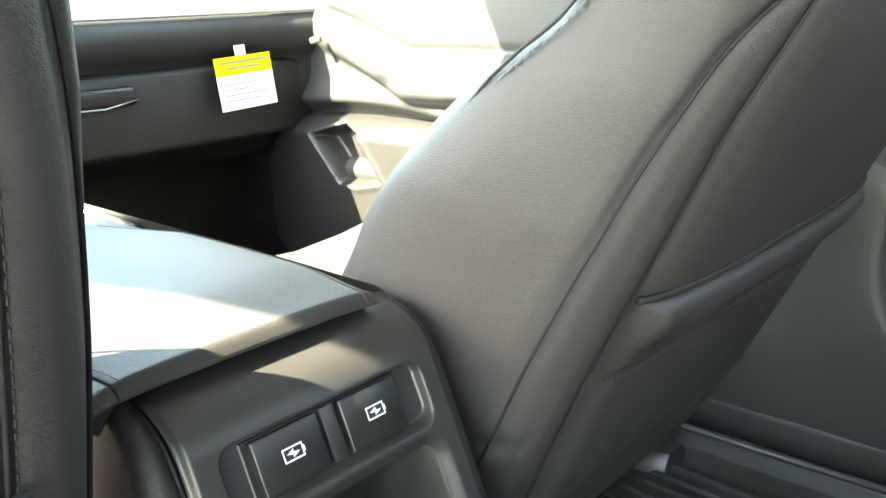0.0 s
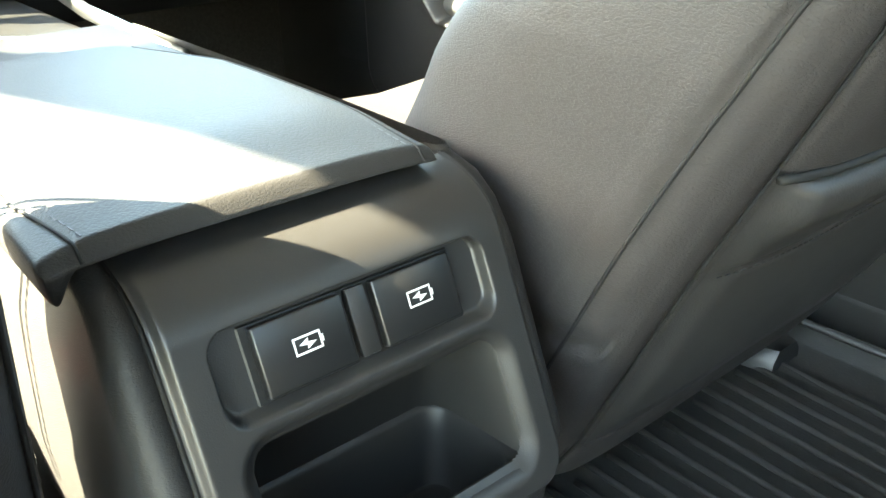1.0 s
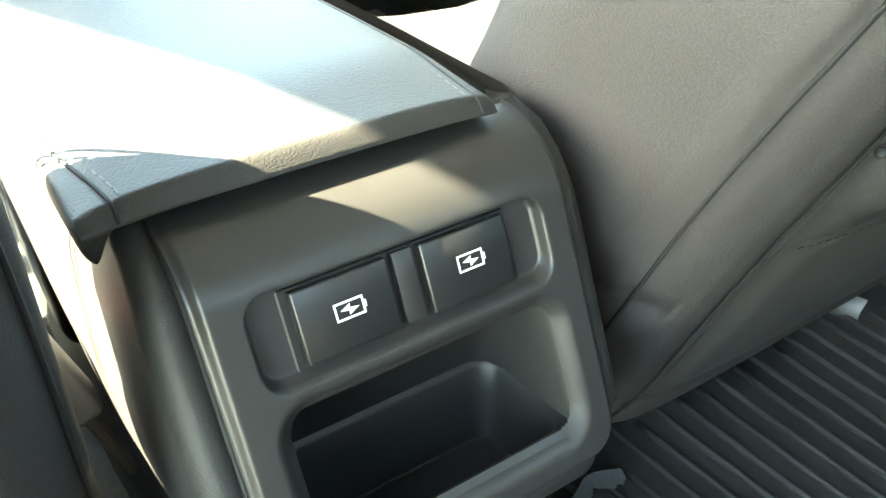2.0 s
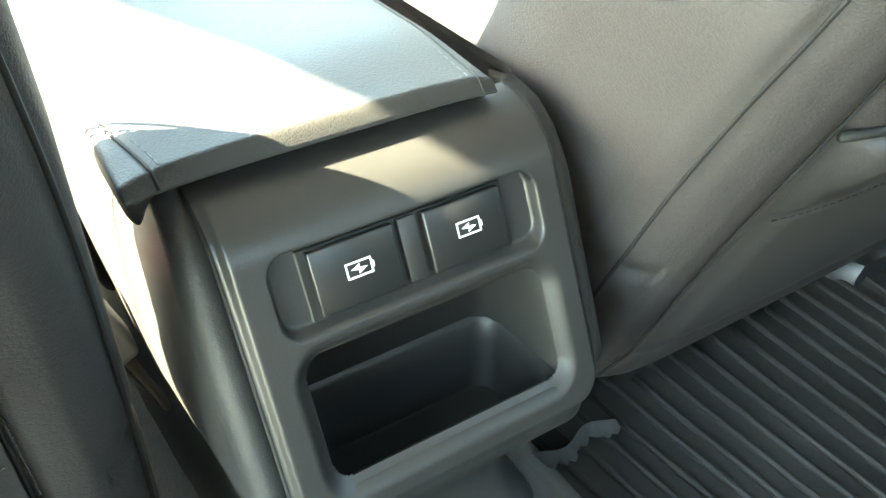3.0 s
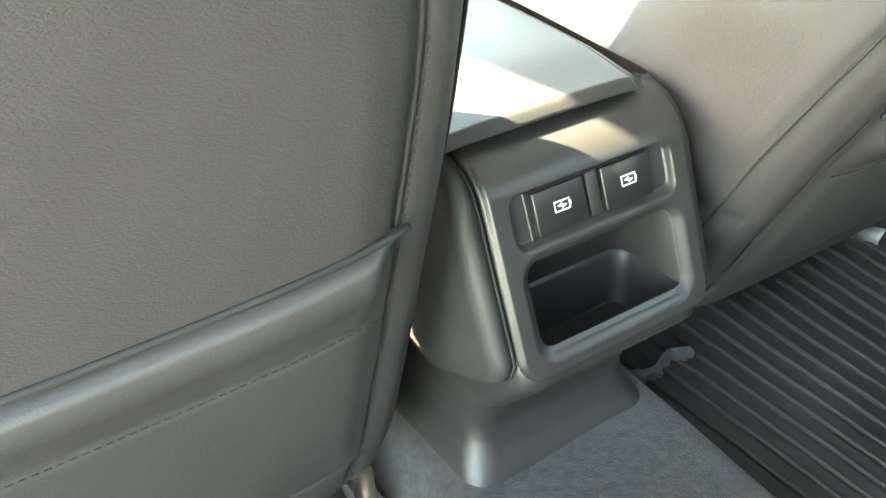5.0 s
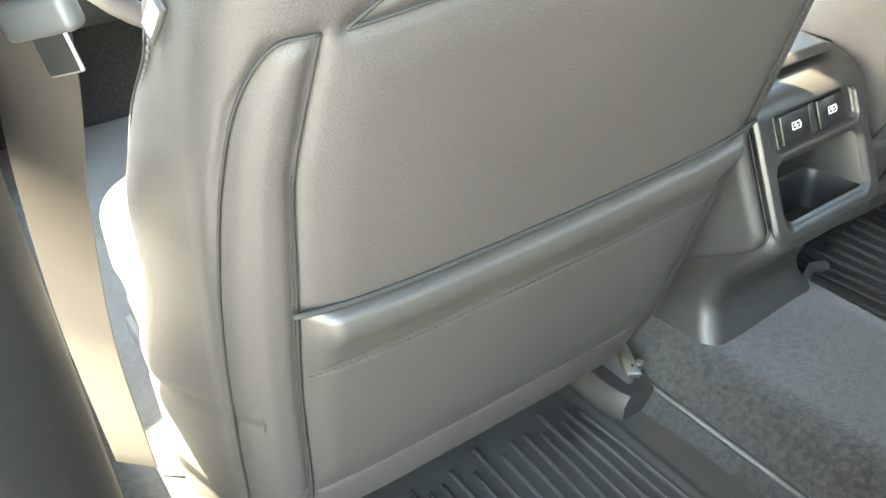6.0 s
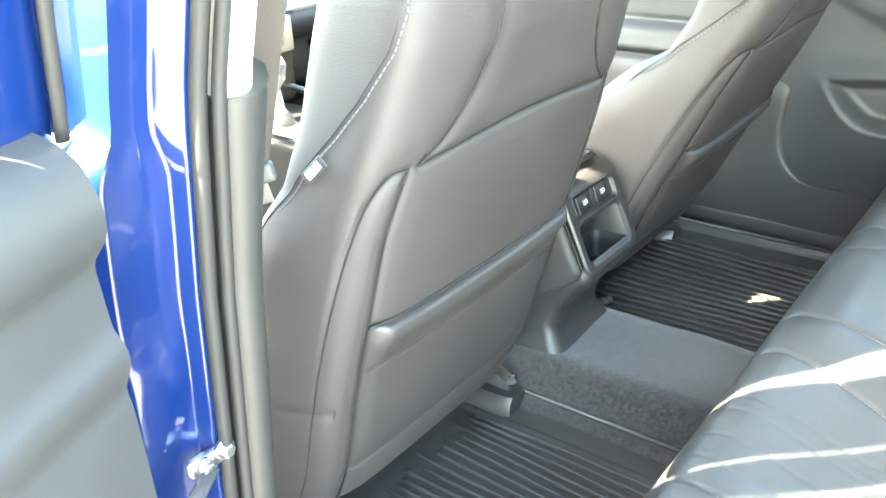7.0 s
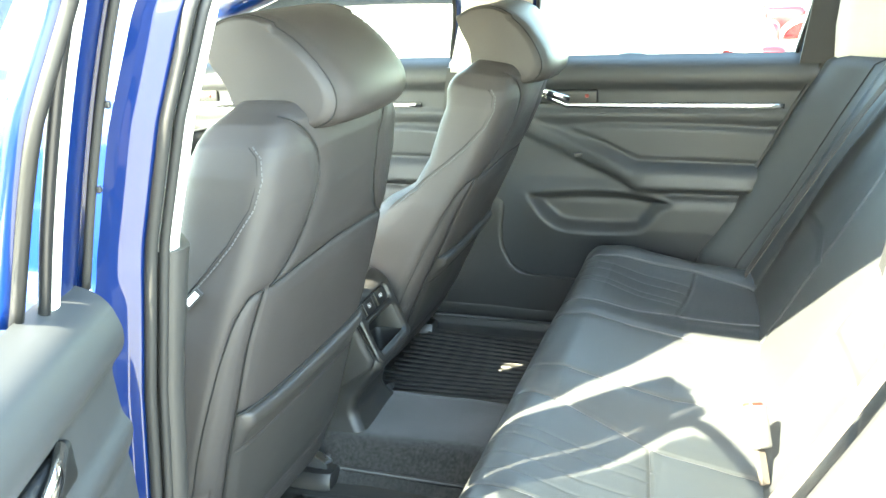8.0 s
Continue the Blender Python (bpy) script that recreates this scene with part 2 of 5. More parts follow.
skin("headliner", roof_pts(0.0), CREAM, roof, around=False)
skin("roof_panel", roof_pts(0.045), PAINT, roof, "blue painted roof panel", around=False)
for sgn in (-1, 1):
    rail = [(sgn * lerp([(-1.05, 0.52), (-0.5, 0.59), (0.0, 0.61), (0.66, 0.58)], y), y, lerp([(-1.05, 0.95), (-0.6, 1.028), (0.0, 1.046), (0.25, 1.038), (0.33, 1.011), (0.40, 0.981), (0.50, 0.938), (0.66, 0.885)], y)) for y in np.linspace(-1.05, 0.66, 24)]
    tube("roof_rail", rail, 0, PAINT, roof, "blue painted roof side rail", flat=(0.045, 0.04), n=12)
    # windscreen pillar
    tube("front_pillar", [(sgn * 0.585, 0.62, 0.905), (sgn * 0.66, 0.95, 0.76), (sgn * 0.74, 1.30, 0.60)], 0, CREAM, roof, "pale windscreen pillar trim", flat=(0.035, 0.05), n=10)

rows = [[(x * (0.57 + 0.15 * f), 0.645 + 0.69 * f, 0.955 - 0.345 * f + 0.03 * math.sin(math.pi * f) - 0.02 * x * x) for x in np.linspace(-1, 1, 16)] for f in np.linspace(0, 1, 12)]
tagged(skin("window_front", rows, WINDSCREEN, label="lightly tinted curved windscreen", around=False, kind="structure"), category="window")

# lower body sides and sills
for sgn in (-1, 1):
    side = thing("wall_left" if sgn < 0 else "wall_right", "blue painted car side with a trimmed door sill", "car body", (sgn * 0.8, 0, -0.1), kind="structure")
    part("sill", rbox((sgn * 0.80 - 0.075, -0.75, -0.14), (sgn * 0.80 + 0.075, 1.35, 0.03), 0.02, 3), PAINT, side)
    part("sill_trim", rbox((sgn * 0.735 - 0.045, -0.70, -0.02), (sgn * 0.735 + 0.045, 1.25, 0.055), 0.012, 3), PLASTIC_GRAINED, side, "black plastic sill cover")
    part("quarter_panel", rbox((sgn * 0.80 - 0.07, -1.60, -0.14), (sgn * 0.80 + 0.07, -0.86, 0.72), 0.03, 3), PAINT, side)


# ---- centre pillars ----
def pillar_y(z):
    return lerp([(-0.1, -0.02), (0.36, -0.072), (0.56, -0.100), (0.73, -0.134), (0.90, -0.185), (1.10, -0.245)], z)


def pillar(sgn):
    p = thing("pillar_left" if sgn < 0 else "pillar_right", "blue painted centre pillar with grey trim and rubber seal", "car pillar", (sgn * 0.8, -0.1, 0), kind="structure")
    zs = np.linspace(-0.1, 1.09, 116)

    def lean(z):
        return lerp([(-0.1, 0.0), (0.70, 0.004), (0.85, -0.002), (0.95, -0.022), (1.02, -0.060), (1.10, -0.125)], z)
    # painted shut face: outer skin, rounded edge, stepped face, inner flange
    rows = []
    for z in zs:
        y, s = pillar_y(z), lean(z)
        grow = lerp([(-0.1, 0.06), (0.3, 0.02), (0.6, 0.0), (1.1, 0.0)], z)
        deep = lerp([(0.6, 0.17), (0.78, 0.24), (0.95, 0.28)], z) if sgn < 0 else 0.17
        sec = [(0.905, deep), (0.905, 0.075 + grow), (0.900, 0.060 + grow), (0.888, 0.052 + grow), (0.872, 0.050 + grow), (0.862, 0.044), (0.856, 0.022), (0.848, 0.014),
               (0.815, 0.010), (0.800, 0.006), (0.792, -0.004), (0.780, -0.006), (0.775, 0.02), (0.775, deep)]
        if sgn < 0:
            # above the shoulder the pillar is slim, with a broad bevel towards the seal
            slim = smooth01((z - 0.665) / 0.04)
            sec = [(min(x, 0.834) * slim + x * (1 - slim) + 0.0015 * slim * max(0.0, x - 0.834) / 0.07, dy) for x, dy in sec]
            sec[8] = (0.815 + 0.004 * slim, 0.010 + 0.003 * slim)
            sec[9] = (0.800 + 0.008 * slim, 0.006 + 0.005 * slim)
        dense = []
        for (xa, ya), (xb, yb) in zip(sec[:-1], sec[1:]):
            for f in np.linspace(0, 1, 8, endpoint=False):
                x, dy = xa + (xb - xa) * f, ya + (yb - ya) * f
                flat = smooth01((0.862 - x) / 0.008) * smooth01((x - 0.797) / 0.010) * (dy < 0.05)
                dent = 0.0022 * noise.noise(Vector((x * 26, z * 11, 5 + sgn))) - 0.0045 * smooth01(1.4 - math.hypot((x - 0.832) / 0.022, (z - 0.47) / 0.055)) + 0.003 * smooth01(1.3 - math.hypot((x - 0.828) / 0.024, (z - 0.385) / 0.035))
                dense.append((sgn * (x + s), y + dy + dent * flat, z))
        rows.append(dense + [(sgn * (sec[-1][0] + s), y + sec[-1][1], z)])
    skin("painted_pillar", rows, PAINT, p, around=False, sharp=50)
    # rubber seal: two parallel lips along the flange
    for dx, dy, r, nm in ((0.785, -0.010, 0.0062, "seal"), (0.773, -0.017, 0.0052, "seal_lip")):
        tube(nm, [(sgn * (dx + lean(z)), pillar_y(z) + dy, z) for z in zs], r, SEAL, p, "dark rubber door seal", n=8)
    # interior trim: grey below, pale above
    for z0, z1, nm, mat, wide, lab in ((-0.05, 0.715, "lower_trim", TRIM, 0.062, "grey plastic lower pillar trim"), (0.705, 1.075, "upper_trim", CREAM, 0.130 if sgn < 0 else 0.054, "pale upper pillar trim")):
        rows = []
        for z in np.linspace(z0, z1, 120):
            y, s = pillar_y(z), lean(z)
            # the foot sweeps back over the sill
            foot = 0.0
            if sgn > 0 and z < 0.30:
                u = min(1.0, max(0.0, (0.30 - z) / 0.155))
                foot = 0.13 * (1 - (1 - u ** 2.4) ** (1 / 2.4)) + 0.30 * smooth01((0.147 - z) / 0.012)
            sec = [(0.772, -0.008), (0.769, -0.022), (0.761, -0.028), (0.752, -0.026), (0.742, -0.014), (0.730, 0.004), (0.713, 0.036), (0.704, 0.066), (0.701, 0.10), (0.701, wide + 0.10), (0.705, wide + 0.12), (0.772, wide + 0.14)]
            if sgn > 0 and nm == "lower_trim":
                low = smooth01((0.45 - z) / 0.12)
                sec = [(x + (xf - x) * low, dy + (yf - dy) * low) for (x, dy), (xf, yf) in zip(sec, ((0.772, -0.020), (0.712, -0.021), (0.705, -0.018), (0.701, -0.012), (0.700, -0.004), (0.700, 0.008), (0.700, 0.036), (0.700, 0.066), (0.701, 0.10), (0.701, wide + 0.10), (0.705, wide + 0.12), (0.772, wide + 0.14)))]
            e = -0.004 if nm == "upper_trim" else 0.0
            if nm == "upper_trim" and sgn < 0:
                sec = [(x, dy * 0.55 if dy < 0 else dy) for x, dy in sec]
            k = (1 + lerp([(0.25, 0.14), (0.60, 0.22), (0.70, 0.42), (0.85, 0.60), (0.95, 0.68)], z)) if sgn > 0 or nm == "lower_trim" else 0.9
            rows.append([(sgn * (0.772 - (0.772 - x) * k + s + e), y + dy + e - foot * w, z) for (x, dy), w in zip(sec, (1, 1, 1, 1, 1, 0.9, 0.7, 0.45, 0.2, 0, 0, 0))])
        skin(nm, rows, mat, p, lab, sharp=50)
    return p


pillar(-1)
pillar(1)

# rear quarter pillars, parcel shelf and the wall behind the bench
for sgn in (-1, 1):
    q = thing("quarter_trim_left" if sgn < 0 else "quarter_trim_right", "pale rear pillar trim over a dark quarter panel", "car pillar", (sgn * 0.66, -1.0, 0.7), kind="structure")
    rows = []
    for z in np.linspace(0.70, 1.06, 14):
        f = (z - 0.70) / 0.36
        y0, x0 = -0.875 - 0.02 * f, 0.665 - 0.11 * f
        rows.append([(sgn * (x0 + 0.05), y0 + 0.012, z), (sgn * (x0 + 0.012), y0, z), (sgn * x0, y0 - 0.02, z), (sgn * (x0 - 0.02), y0 - 0.12, z), (sgn * (x0 - 0.03), y0 - 0.40, z), (sgn * (x0 + 0.05), y0 - 0.45, z)])
    skin("upper_trim", rows, CREAM, q, sharp=60)
    tri = bmesh.new()
    lo = [tri.verts.new((sgn * 0.685, y, z)) for y, z in ((-0.80, 0.715), (-0.835, 0.98), (-0.905, 0.98), (-0.905, 0.715))]
    hi = [tri.verts.new((sgn * 0.71, v.co.y, v.co.z)) for v in lo]
    tri.faces.new(lo)
    tri.faces.new(hi[::-1])
    for i in range(4):
        tri.faces.new((lo[i], lo[(i + 1) % 4], hi[(i + 1) % 4], hi[i]))
    part("sail_panel", tri, SEAL, q, "black triangular panel at the window's end")
    part("side_panel", rbox((sgn * 0.70 - 0.055, -1.45, 0.0), (sgn * 0.70 + 0.02, -0.865, 0.715), 0.03, 3), VINYL, q, "dark vinyl panel beside the bench")
tagged(part("wall_rear", rbox((-0.75, -1.50, 0.0), (0.75, -1.42, 0.80), 0.01), CARPET, label="dark parcel shelf wall behind the rear bench", kind="structure"), category="wall")
tagged(part("parcel_shelf", rbox((-0.70, -1.45, 0.74), (0.70, -1.00, 0.765), 0.01), CARPET, label="dark carpeted parcel shelf behind the bench", kind="structure"), category="shelf")

# ---- front seats ----
SEAT_X = 0.37
REAR_Y = [(0.100, 0.050), (0.112, 0.038), (0.17, 0.012), (0.35, -0.045), (0.405, -0.064), (0.59, -0.125), (0.70, -0.160), (0.76, -0.172), (0.80, -0.170), (0.83, -0.155)]
HALF_W = [(0.100, 0.222), (0.110, 0.232), (0.13, 0.238), (0.20, 0.242), (0.30, 0.244), (0.45, 0.244), (0.53, 0.241), (0.59, 0.234), (0.64, 0.224), (0.69, 0.214), (0.74, 0.206), (0.775, 0.194), (0.80, 0.172), (0.82, 0.130), (0.832, 0.06)]
DEPTH = [(0.100, 0.10), (0.115, 0.140), (0.14, 0.160), (0.20, 0.176), (0.36, 0.186), (0.41, 0.186), (0.45, 0.182), (0.48, 0.179), (0.52, 0.170), (0.56, 0.148), (0.62, 0.142), (0.70, 0.156), (0.76, 0.152), (0.79, 0.134), (0.82, 0.09), (0.832, 0.05)]
BACK_ROUND = 0.058
INNER = [(0.188, 0.105), (0.192, 0.19), (0.198, 0.30), (0.200, 0.383), (0.201, 0.45), (0.2005, 0.515), (0.188, 0.589)]
OUTER = [(0.188, 0.589), (0.208, 0.585), (0.2235, 0.557), (0.2325, 0.51), (0.2380, 0.44), (0.2395, 0.36), (0.2385, 0.25), (0.2345, 0.13)]
UPPER = [(0.176, 0.589), (0.145, 0.612), (0.118, 0.648), (0.100, 0.692), (0.098, 0.738), (0.120, 0.777), (0.15, 0.807)]
CROSS = [(-0.176, 0.589), (-0.10, 0.596), (0.0, 0.600), (0.10, 0.596), (0.176, 0.589)]
HEM = [(-0.196, 0.170), (-0.1, 0.172), (0.1, 0.172), (0.196, 0.170)]


def mirrored(line):
    return [(-a, b) for a, b in line]


def seat_back_y(s, z):
    """The back surface of the seat at s metres from its middle."""
    w, d, y = lerp(HALF_W, z), lerp(DEPTH, z), lerp(REAR_Y, z)
    f = np.clip(1 - np.abs(s / w) ** 5.5, 0, 1) ** (1 / 2.6)
    return y + np.minimum(BACK_ROUND, d / 2) * (1 - f)


def flare(z, f):
    """How far the side bolsters spread towards their front."""
    return (0.015 + 0.014 * (1 - smooth01((z - 0.30) / 0.10))) * smooth01((f - 0.25) / 0.4) * (1 - smooth01((z - 0.44) / 0.12))


def seat_cover(deeper=0.0):
    n, rows = 220, []
    zs = np.concatenate([np.linspace(0.10, 0.80, 230), np.linspace(0.802, 0.832, 14)])
    u = np.linspace(0, 2 * math.pi, n, endpoint=False)
    c, s = np.cos(u), np.sin(u)
    lines = [INNER, OUTER, UPPER, mirrored(INNER), mirrored(OUTER), mirrored(UPPER), CROSS, HEM]
    for z in zs:
        w, d, y = lerp(HALF_W, z), lerp(DEPTH, z), lerp(REAR_Y, z)
        xs = w * se(c, 2 / 5.5)
        back = s < 0
        r = min(BACK_ROUND, d / 2)
        d += deeper * (1 - smooth01((z - 0.40) / 0.14)) * smooth01((z - 0.11) / 0.06) - 0.55 * deeper * smooth01((z - 0.50) / 0.06) * (1 - smooth01((z - 0.72) / 0.06))
        ys = y + r + np.where(back, r * se(s, 2 / 2.6), (d - r) * se(s, 2 / 8.0))
        # the front is hollow between the side bolsters
        ys = np.where(~back, ys - 0.035 * np.clip(1 - (xs / (0.7 * w)) ** 2, 0, 1), ys)
        # the bolster flares on one side only; on the other its front edge stands upright
        xs = np.where(xs < 0, xs - flare(z, (ys - y) / d) * np.abs(xs / w) ** 4, xs)
        ys = np.where((xs > 0.10) & ~back, np.minimum(ys, 0.078 + 0.10 * smooth01((0.20 - xs) / 0.10)), ys)
        pts = np.stack([xs, np.full(n, z)], 1)
        near = np.min([away(pts, L) for L in lines], axis=0)
        dent = 0.0042 * np.exp(-(near / 0.0042) ** 2) - 0.0034 * smooth01(near / 0.03)
        ys = np.where(back, ys + dent, ys)
        # soft fold across the side below the bolster
        side = np.abs(c) > 0.8
        fold = 0.003 * np.exp(-((z - 0.285) / 0.008) ** 2)
        xs = np.where(side, xs - np.sign(xs) * fold, xs)
        rows.append(np.stack([xs - SEAT_X, ys, np.full(n, z)], 1))
    return rows


def on_seat(line, n, lift=0.0012):
    p = spline(line, n)
    return [(a - SEAT_X, float(seat_back_y(a, b)) - lift, b) for a, b in p]


def side_point(sgn, z, f, lift=0.0004):
    """A point on the seat's side at height z, f of the way from its back to its front."""
    w, d, y = lerp(HALF_W, z), lerp(DEPTH, z), lerp(REAR_Y, z)
    r = min(BACK_ROUND, d / 2)
    t = d * f - r
    sn = -(-t / r) ** 1.3 if t < 0 else (t / (d - r)) ** 4.0
    ratio = math.sqrt(1 - sn * sn) ** (2 / 5.5)
    spread = float(flare(z, f)) * ratio ** 4 if sgn < 0 else 0.0
    return (sgn * (w * ratio + lift + spread) - SEAT_X, y + d * f, z)


def map_pocket():
    """A pocket of soft vinyl: a rolled upper edge standing off the back, then a flat bag sewn in along its sides and hem."""
    rows = []
    ss = np.linspace(-1, 1, 90)
    for k, z in enumerate(np.concatenate([np.linspace(0.173, 0.32, 40), np.linspace(0.324, 0.409, 36)])):
        half = float(np.interp(z, [b for a, b in INNER], [a for a, b in INNER])) - 0.001
        row = []
        for t in ss:
            s = t * half
            edge = smooth01((1 - abs(t)) / 0.10)
            top = 0.404 - 0.006 * (1 - t * t)
            zz = min(z, top + 0.004)
            off = 0.0015 + 0.004 * edge * smooth01((zz - 0.173) / 0.03)
            off += 0.011 * edge * math.exp(-((zz - (top - 0.018)) / 0.020) ** 2)
            off -= 0.0030 * edge * math.exp(-((zz - 0.341) / 0.0035) ** 2)
            off -= 0.012 * smooth01((zz - (top - 0.006)) / 0.008) * edge
            off += 0.0012 * noise.noise(Vector((s * 14, zz * 14, 3)))
            row.append((s - SEAT_X, float(seat_back_y(s, zz)) - off, zz))
        rows.append(row)
    return rows


def headrest_rows(x0=-0.121, x1=0.121, n=40):
    prof = spline([(-0.020, 0.912), (-0.060, 0.936), (-0.115, 0.940), (-0.178, 0.908), (-0.226, 0.848), (-0.218, 0.806), (-0.165, 0.790), (-0.105, 0.790), (-0.072, 0.806), (-0.058, 0.850), (-0.032, 0.888), (-0.020, 0.912)], 61)[:-1]
    mid = prof.mean(axis=0)
    rows = []
    for t in np.linspace(-1, 1, n):
        x = (x0 + x1) / 2 + (x1 - x0) / 2 * math.sin(t * math.pi / 2) if abs(t) < 1 else (x1 if t > 0 else x0)
        a = abs(x / x1)
        k = (1 - a ** 9) ** 0.5 * 0.10 + 0.90 if a < 1 else 0.90
        k *= 1 - 0.02 * a ** 2
        groove = 0.985 if abs(abs(x) - 0.104) < 0.004 else 1.0
        rows.append([(x - SEAT_X, mid[0] + (q[0] - mid[0]) * k * groove + 0.010 * a * a + (0.016 * a ** 6 if q[0] < -0.15 else 0.0), mid[1] - 0.012 + (q[1] - mid[1]) * k * groove) for q in prof])
    return rows


def stitches(name, path, parent, gap=0.0055, size=0.0034, r=0.0006, mat=None):
    """A row of single stitches along a path, one mesh."""
    path = [Vector(p) for p in path]
    verts, faces, run = [], [], 0.0
    for a, b in zip(path[:-1], path[1:]):
        d = b - a
        if d.length < 1e-6:
            continue
        run += d.length
        while run >= gap:
            run -= gap
            m, w = b - d.normalized() * run, d.normalized()
            side = w.cross(Vector((0.3, 0.5, 0.8))).normalized()
            up = w.cross(side)
            base = len(verts)
            for e in (-1, 1):
                for ca, sa in ((1, 0), (0, 1), (-1, 0), (0, -1)):
                    verts.append(m + w * (e * size / 2) + side * ca * r + up * sa * r)
            for i in range(4):
                j = (i + 1) % 4
                faces.append((base + i, base + j, base + 4 + j, base + 4 + i))
    return link(name, mesh_of(name, verts, faces, mat or THREAD), parent)


def front_seat():
    seat = thing("car_seat", "black leather front seat with a map pocket in its back", "car seat", (-SEAT_X, 0.05, 0.15), group="front seats")
    skin("backrest", seat_cover(), LEATHER, seat)
    skin("map_pocket", map_pocket(), POCKET, seat, "soft black map pocket with a rolled edge", around=False)
    # near-black tubes colour the shade into the seam grooves
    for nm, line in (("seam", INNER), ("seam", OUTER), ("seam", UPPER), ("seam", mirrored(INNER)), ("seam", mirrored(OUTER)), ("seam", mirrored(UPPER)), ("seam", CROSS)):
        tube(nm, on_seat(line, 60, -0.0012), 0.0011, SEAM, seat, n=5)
    for L in (INNER, mirrored(INNER)):
        stitches("stitching", [(p[0] + 0.0026 * (1 if p[0] > -SEAT_X else -1), p[1] - 0.0006, p[2]) for p in on_seat(L[:-1], 160, -0.0004)], seat, r=0.0005, mat=SEAM)
    stitches("stitching", [(a - SEAT_X, float(seat_back_y(a, b)) - 0.006, b) for a, b in spline([(-0.2, 0.341), (0, 0.339), (0.2, 0.341)], 90)], seat, r=0.0004, mat=SEAM)
    # dark tube in place of the shade under the pocket's rolled edge
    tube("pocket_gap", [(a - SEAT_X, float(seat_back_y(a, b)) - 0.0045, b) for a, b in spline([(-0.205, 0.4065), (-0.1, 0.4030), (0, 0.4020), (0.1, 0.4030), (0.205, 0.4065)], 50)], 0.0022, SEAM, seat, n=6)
    # decorative stitching along the front edge of each side bolster
    for sgn in (-1, 1):
        edge = []
        for z in np.linspace(0.28, 0.776, 130):
            edge.append(side_point(sgn, z, float(lerp([(0.28, 0.95), (0.40, 0.92), (0.48, 0.86), (0.54, 0.80), (0.577, 0.72), (0.61, 0.59), (0.658, 0.37), (0.703, 0.24), (0.738, 0.21), (0.765, 0.26), (0.782, 0.38), (0.797, 0.5)], z))))
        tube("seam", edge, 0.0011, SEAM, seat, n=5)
        stitches("stitching", [(p[0] + sgn * 0.0008, p[1] - 0.007, p[2]) for p in edge], seat, gap=0.007, size=0.0048, r=0.0010)
    skin("headrest", headrest_rows(), LEATHER, seat, "padded black leather headrest")
    for sgn in (-1, 1):
        edge = min(range(40), key=lambda i: abs(headrest_rows()[i][0][0] + SEAT_X - sgn * 0.112))
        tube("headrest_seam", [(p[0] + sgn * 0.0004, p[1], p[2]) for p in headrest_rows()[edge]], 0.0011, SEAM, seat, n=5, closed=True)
    for sgn in (-1, 1):
        tube("headrest_post", [(sgn * 0.06 - SEAT_X, -0.130, 0.74), (sgn * 0.06 - SEAT_X, -0.138, 0.80)], 0.006, CHROME, seat, "chrome headrest post")
    # cushion: crowned, rounded block ahead of the backrest
    rows = []
    for v in np.linspace(0, 1, 30):
        y = 0.09 + 0.40 * v
        top = 0.268 + 0.035 * v - 0.10 * smooth01((v - 0.88) / 0.12)
        bot = 0.10 + 0.02 * v
        w = 0.226 + 0.010 * math.sin(v * 3)
        row = []
        for t in np.linspace(0, 2 * math.pi, 60, endpoint=False):
            x = w * float(se(math.cos(t), 0.5))
            zz = (top + bot) / 2 + (top - bot) / 2 * float(se(math.sin(t), 0.5))
            if math.sin(t) > 0:
                zz -= 0.028 * max(0, 1 - (x / 0.17) ** 2)
            row.append((x - SEAT_X, y, zz))
        rows.append(row)
    skin("seat_cushion", rows, LEATHER, seat)
    # skirt under the backrest and the two rails
    part("base_cover", rbox((-0.225 - SEAT_X, 0.11, 0.060), (0.225 - SEAT_X, 0.50, 0.13), 0.02, 3), PLASTIC_GRAINED, seat, "black plastic seat base cover")
    for sgn in (-1, 1):
        x = sgn * 0.205 - SEAT_X
        part("seat_rail", rbox((x - 0.022, 0.075, 0.012), (x + 0.022, 0.55, 0.042), 0.006), STEEL_DARK, seat, "grey steel seat rail")
        cover = [[(x + dx * k, 0.045 + yy, zz * 1.0) for dx, zz in ((-0.036, 0.006), (-0.034, 0.030), (-0.022, 0.043), (0.022, 0.043), (0.034, 0.030), (0.036, 0.006))] for yy, k in ((-0.012, 0.72), (0.0, 0.9), (0.02, 1.0), (0.09, 1.0))]
        skin("rail_end_cap", cover, PLASTIC, seat, "grey plastic cap on the rail's end", sharp=40)
        plate = rbox((-0.009, -0.026, -0.004), (0.010, 0.026, 0.004), 0.003, 2)
        plate.transform(Matrix.Translation((x + 0.004, 0.064, 0.066)) @ pose(0, 0, 0, 8, 14, -20))
        part("rail_bracket", plate, STEEL, seat, "bare steel bracket")
        part("bracket_web", rbox((x - 0.004, 0.048, 0.036), (x + 0.004, 0.10, 0.068), 0.002), STEEL_DARK, seat)
        nut = [[(x + 0.012 + rr * math.cos(a), 0.050 + rr * math.sin(a), z) for a in np.linspace(0, 2 * math.pi, 6, endpoint=False)] for z, rr in ((0.058, 0.006), (0.0665, 0.006), (0.068, 0.0045))]
        skin("bracket_bolt", nut, STEEL_DARK, seat, "dark bolt head", sharp=20)
    return seat


driver_seat = front_seat()
PASSENGER = pose(SEAT_X, 0.061, 0.142, 9.0, 0, 0)
passenger_seat = copy_thing(driver_seat, PASSENGER)
